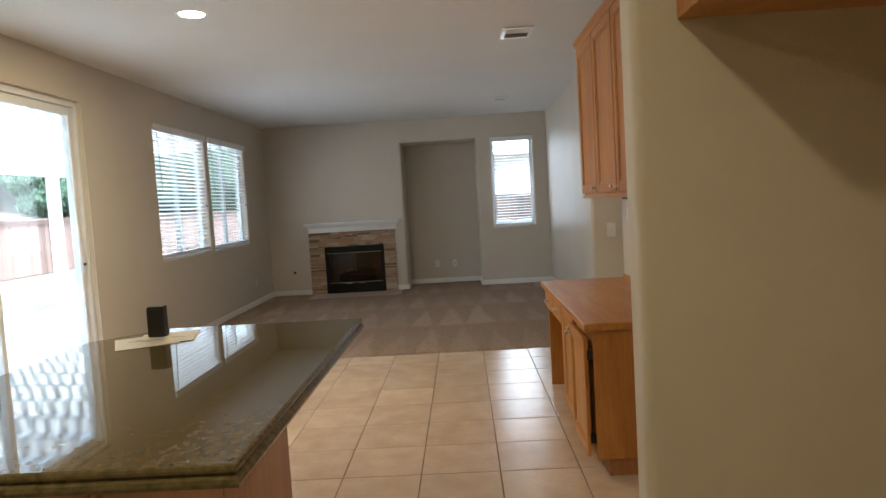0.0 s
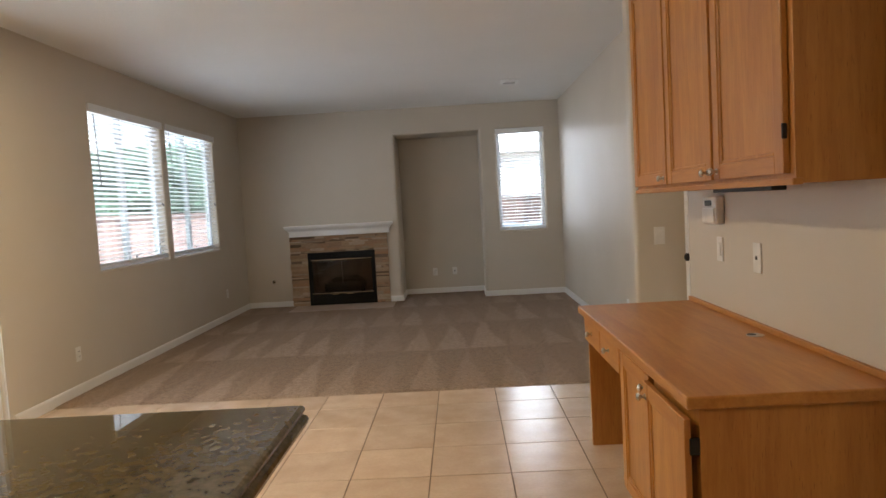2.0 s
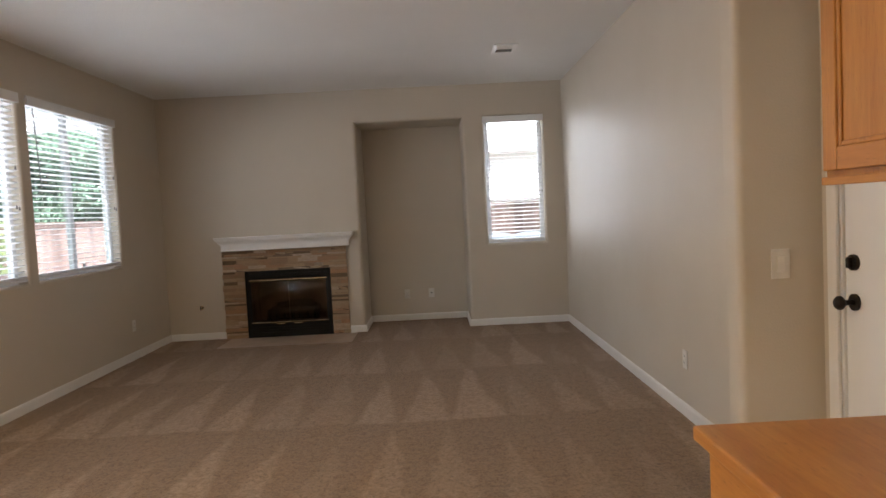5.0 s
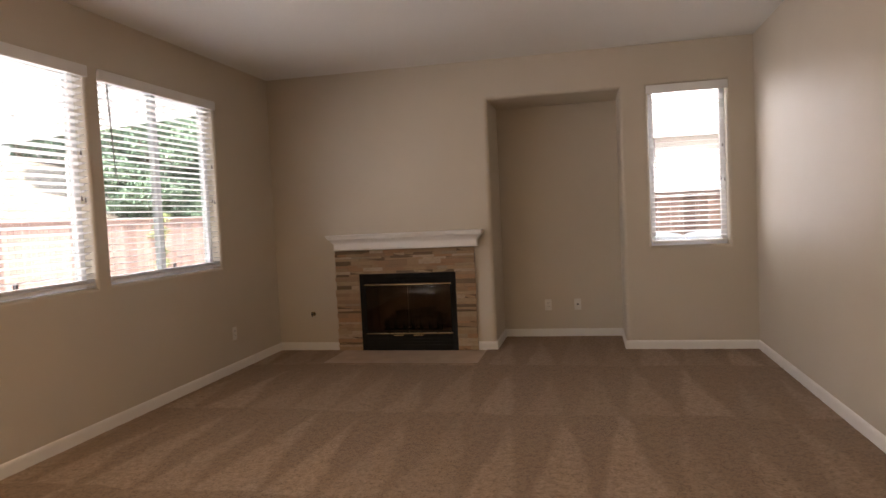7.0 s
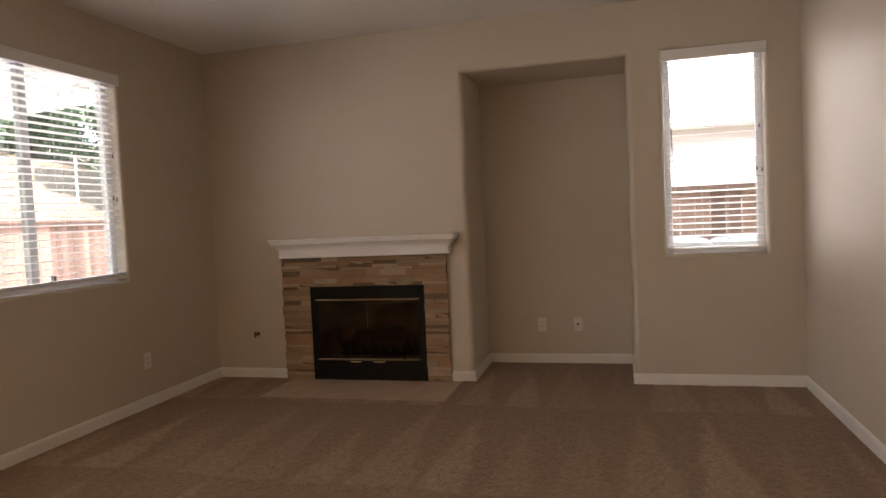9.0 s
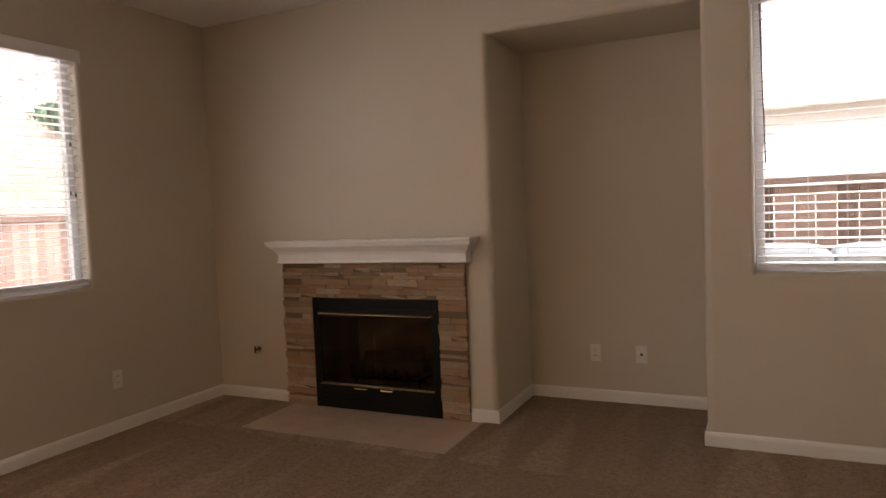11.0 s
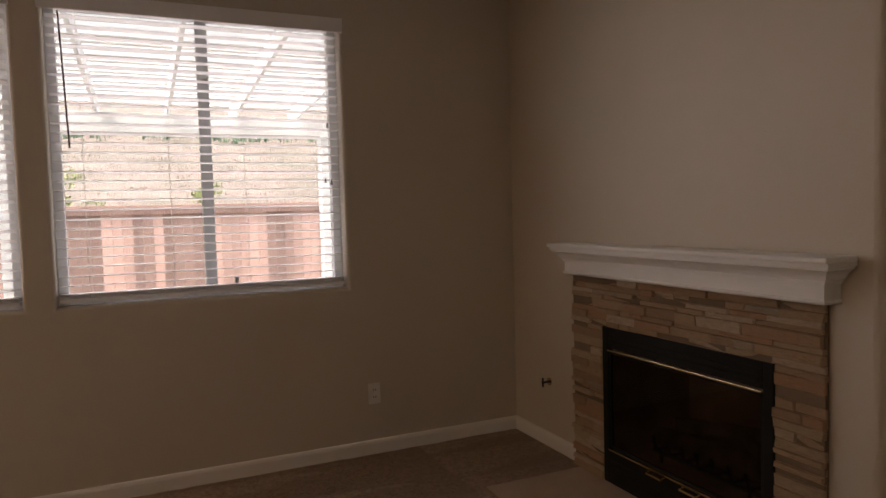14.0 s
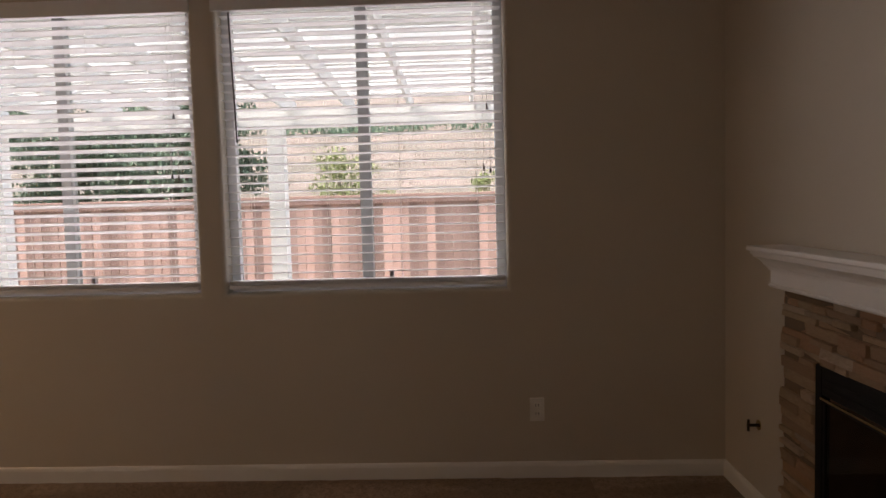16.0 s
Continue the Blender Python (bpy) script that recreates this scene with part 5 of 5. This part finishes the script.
# wheeled bins in the side yard
def wheeled_bin(x, y, label):
    z = ground_z(x, y)
    wb = thing("wheeled_bin", label, "bin", (x, y, z), "side yard bins")
    bm = bmesh.new()
    rings = []
    for w, d, zz in ((0.21, 0.23, 0.04), (0.225, 0.25, 0.3), (0.26, 0.3, 0.98), (0.285, 0.325, 0.985), (0.285, 0.325, 1.03)):
        ring = []
        for sx, sy, a0 in ((1, 1, 0), (-1, 1, 90), (-1, -1, 180), (1, -1, 270)):
            ring += [bm.verts.new((x + px, y + py, z + zz)) for px, py in arc(sx * (w - 0.05), sy * (d - 0.05), 0.05, a0, a0 + 90, 4)]
        rings.append(ring)
    k = len(rings[0])
    for r0, r1 in zip(rings, rings[1:]):
        for i in range(k):
            bm.faces.new((r0[i], r0[(i + 1) % k], r1[(i + 1) % k], r1[i]))
    bm.faces.new(rings[0]), bm.faces.new(rings[-1])
    smooth(part("body", bm, BIN, wb), 50)
    bm = bmesh.new()
    rings = []
    for inset, zz in ((0.0, 1.032), (0.0, 1.075), (0.012, 1.1), (0.045, 1.122), (0.12, 1.138)):
        ring = []
        for sx, sy, a0 in ((1, 1, 0), (-1, 1, 90), (-1, -1, 180), (1, -1, 270)):
            ring += [bm.verts.new((x + px, y + py, z + zz)) for px, py in arc(sx * (0.2 - inset), sy * (0.24 - inset), 0.095, a0, a0 + 90, 5)]
        rings.append(ring)
    k = len(rings[0])
    for r0, r1 in zip(rings, rings[1:]):
        for i in range(k):
            bm.faces.new((r0[i], r0[(i + 1) % k], r1[(i + 1) % k], r1[i]))
    bm.faces.new(rings[0]), bm.faces.new(rings[-1])
    smooth(part("lid", bm, BIN_LID, wb, "rounded plastic lid, coloured bright as under open sky"), 50)
    part("handle", rod(bmesh.new(), (x - 0.22, y + 0.36, z + 1.0), (x + 0.22, y + 0.36, z + 1.0), 0.016, 10), BIN, wb)
    for sx in (-0.24, 0.24):
        part("wheel", rod(bmesh.new(), (x + sx - 0.025, y + 0.25, z + 0.11), (x + sx + 0.025, y + 0.25, z + 0.11), 0.11, 18), SLOT, wb, "black wheel")


for bin_x in (0.36, 0.97, 1.58):
    wheeled_bin(bin_x, 12.86, "grey wheeled bin with a sky-brightened lid standing by the fence")

# dark sheet over the bank, coloured as ground shaded by the trees, with a white handrail
bm = bmesh.new()
mx, my = [-18.4 - 0.8 * i for i in range(7)], [28.4 + 1.2 * i for i in range(20)]
gv_ = [[bm.verts.new((x + 0.5 * noise.noise((x, y, 3)), y + 0.5 * noise.noise((y, x, 5)), ground_z(x, y) + (-0.35 if x in (mx[0], mx[-1]) or y in (my[0], my[-1]) else 0.14))) for y in my] for x in mx]
for i in range(len(mx) - 1):
    for j in range(len(my) - 1):
        bm.faces.new((gv_[i][j], gv_[i + 1][j], gv_[i + 1][j + 1], gv_[i][j + 1]))
smooth(structure("ground_bank", bm, BANK_SHADE, "bank beneath the trees, coloured dark as shaded ground", "ground"), 80)


def handrail():
    hr = thing("handrail", "thin white handrail descending the dark bank", "railing", (-20, 28.5, ground_z(-20, 28.5)))
    pts = [(-20.0, 28.5, 4.3), (-20.2, 31.4, 3.25), (-20.2, 32.4, 3.2)]
    for x, y, z in pts:
        part("post", rod(bmesh.new(), (x, y, ground_z(x, y) - 0.1), (x, y, z), 0.04, 8), PERGOLA, hr)
    for p, q in zip(pts, pts[1:]):
        part("rail", rod(bmesh.new(), p, q, 0.025, 8), PERGOLA, hr)


handrail()

# dry tufts over the slope and green scrub near its top
def hill_growth(name, label, material, spots, size, spread, blades):
    rng = random.Random(31)
    verts, faces = [], []
    for x, y in spots(rng):
        z = ground_z(x, y)
        for _ in range(blades):
            px, py = x + rng.gauss(0, spread), y + rng.gauss(0, spread)
            pz = z + rng.uniform(0, 1.3) * size
            a, w, h = rng.uniform(0, math.tau), size * rng.uniform(0.3, 0.6), size * rng.uniform(0.7, 1.5)
            dx, dy = w * math.cos(a), w * math.sin(a)
            lx, ly = rng.uniform(-0.5, 0.5) * h, rng.uniform(-0.5, 0.5) * h
            k = len(verts)
            verts += [(px - dx, py - dy, pz - 0.2 * size), (px + dx, py + dy, pz - 0.2 * size), (px + lx, py + ly, pz + h)]
            faces.append((k, k + 1, k + 2))
    me = bpy.data.meshes.new(name)
    me.from_pydata(verts, [], faces)
    me.materials.append(material)
    tagged(new(name, me), label, "plants", kind="stuff")


hill_growth("dry_grass_tufts", "dry straw-coloured grass tufts scattered over the bare slope", LEAF_DRY,
            lambda r: [(-12.0 - 20 * r.random() ** 1.3, r.uniform(-4, 26)) for _ in range(2200)], 0.045, 0.2, 8)
hill_growth("hillside_scrub", "low grey-green scrub along the top of the slope", LEAF_DARK,
            lambda r: [(-29.5 - 5 * r.random(), c + r.gauss(0, 1.9)) for c in (1, 5.5, 8, 13, 15.5, 21) for _ in range(34)], 0.16, 0.3, 12)


# ---- floor tiles ----
TP, TJ = 0.404, 0.0048
bm = bmesh.new()
box(bm, -TP / 2 + TJ / 2, TP / 2 - TJ / 2, -TP / 2 + TJ / 2, TP / 2 - TJ / 2, -0.006, 0.0, bev=0.0018, seg=1)
tile_mesh = bpy.data.meshes.new("tile")
bm.to_mesh(tile_mesh)
bm.free()
tile_mesh.materials.append(TILE)
cut_meshes = {}


def cut_tile(w, d):
    key = (round(w, 3), round(d, 3))
    if key not in cut_meshes:
        b2 = bmesh.new()
        box(b2, -w / 2, w / 2, -d / 2, d / 2, -0.006, 0.0, bev=0.0018, seg=1)
        me = bpy.data.meshes.new("tile")
        b2.to_mesh(me)
        b2.free()
        me.materials.append(TILE)
        cut_meshes[key] = me
    return cut_meshes[key]


rng = random.Random(11)
i0 = int((XW - 0.44) / TP) - 2
for i in range(i0, 6):
    for j in range(0, 26):
        ax, bx_ = max(XW, 0.44 + i * TP + TJ / 2), min(1.86, 0.44 + (i + 1) * TP - TJ / 2)
        ay, by = max(-2.6, 6.53 + TP - (j + 1) * TP + TJ / 2), min(CARPET_Y - 0.002, 6.53 + TP - j * TP - TJ / 2)
        if bx_ - ax < 0.02 or by - ay < 0.02:
            continue
        full = bx_ - ax > TP - TJ - 0.001 and by - ay > TP - TJ - 0.001
        ob = new("tile", tile_mesh if full else cut_tile(bx_ - ax, by - ay))
        ob.parent = floor
        ob.location = ((ax + bx_) / 2, (ay + by) / 2, rng.uniform(-0.0006, 0.0002))
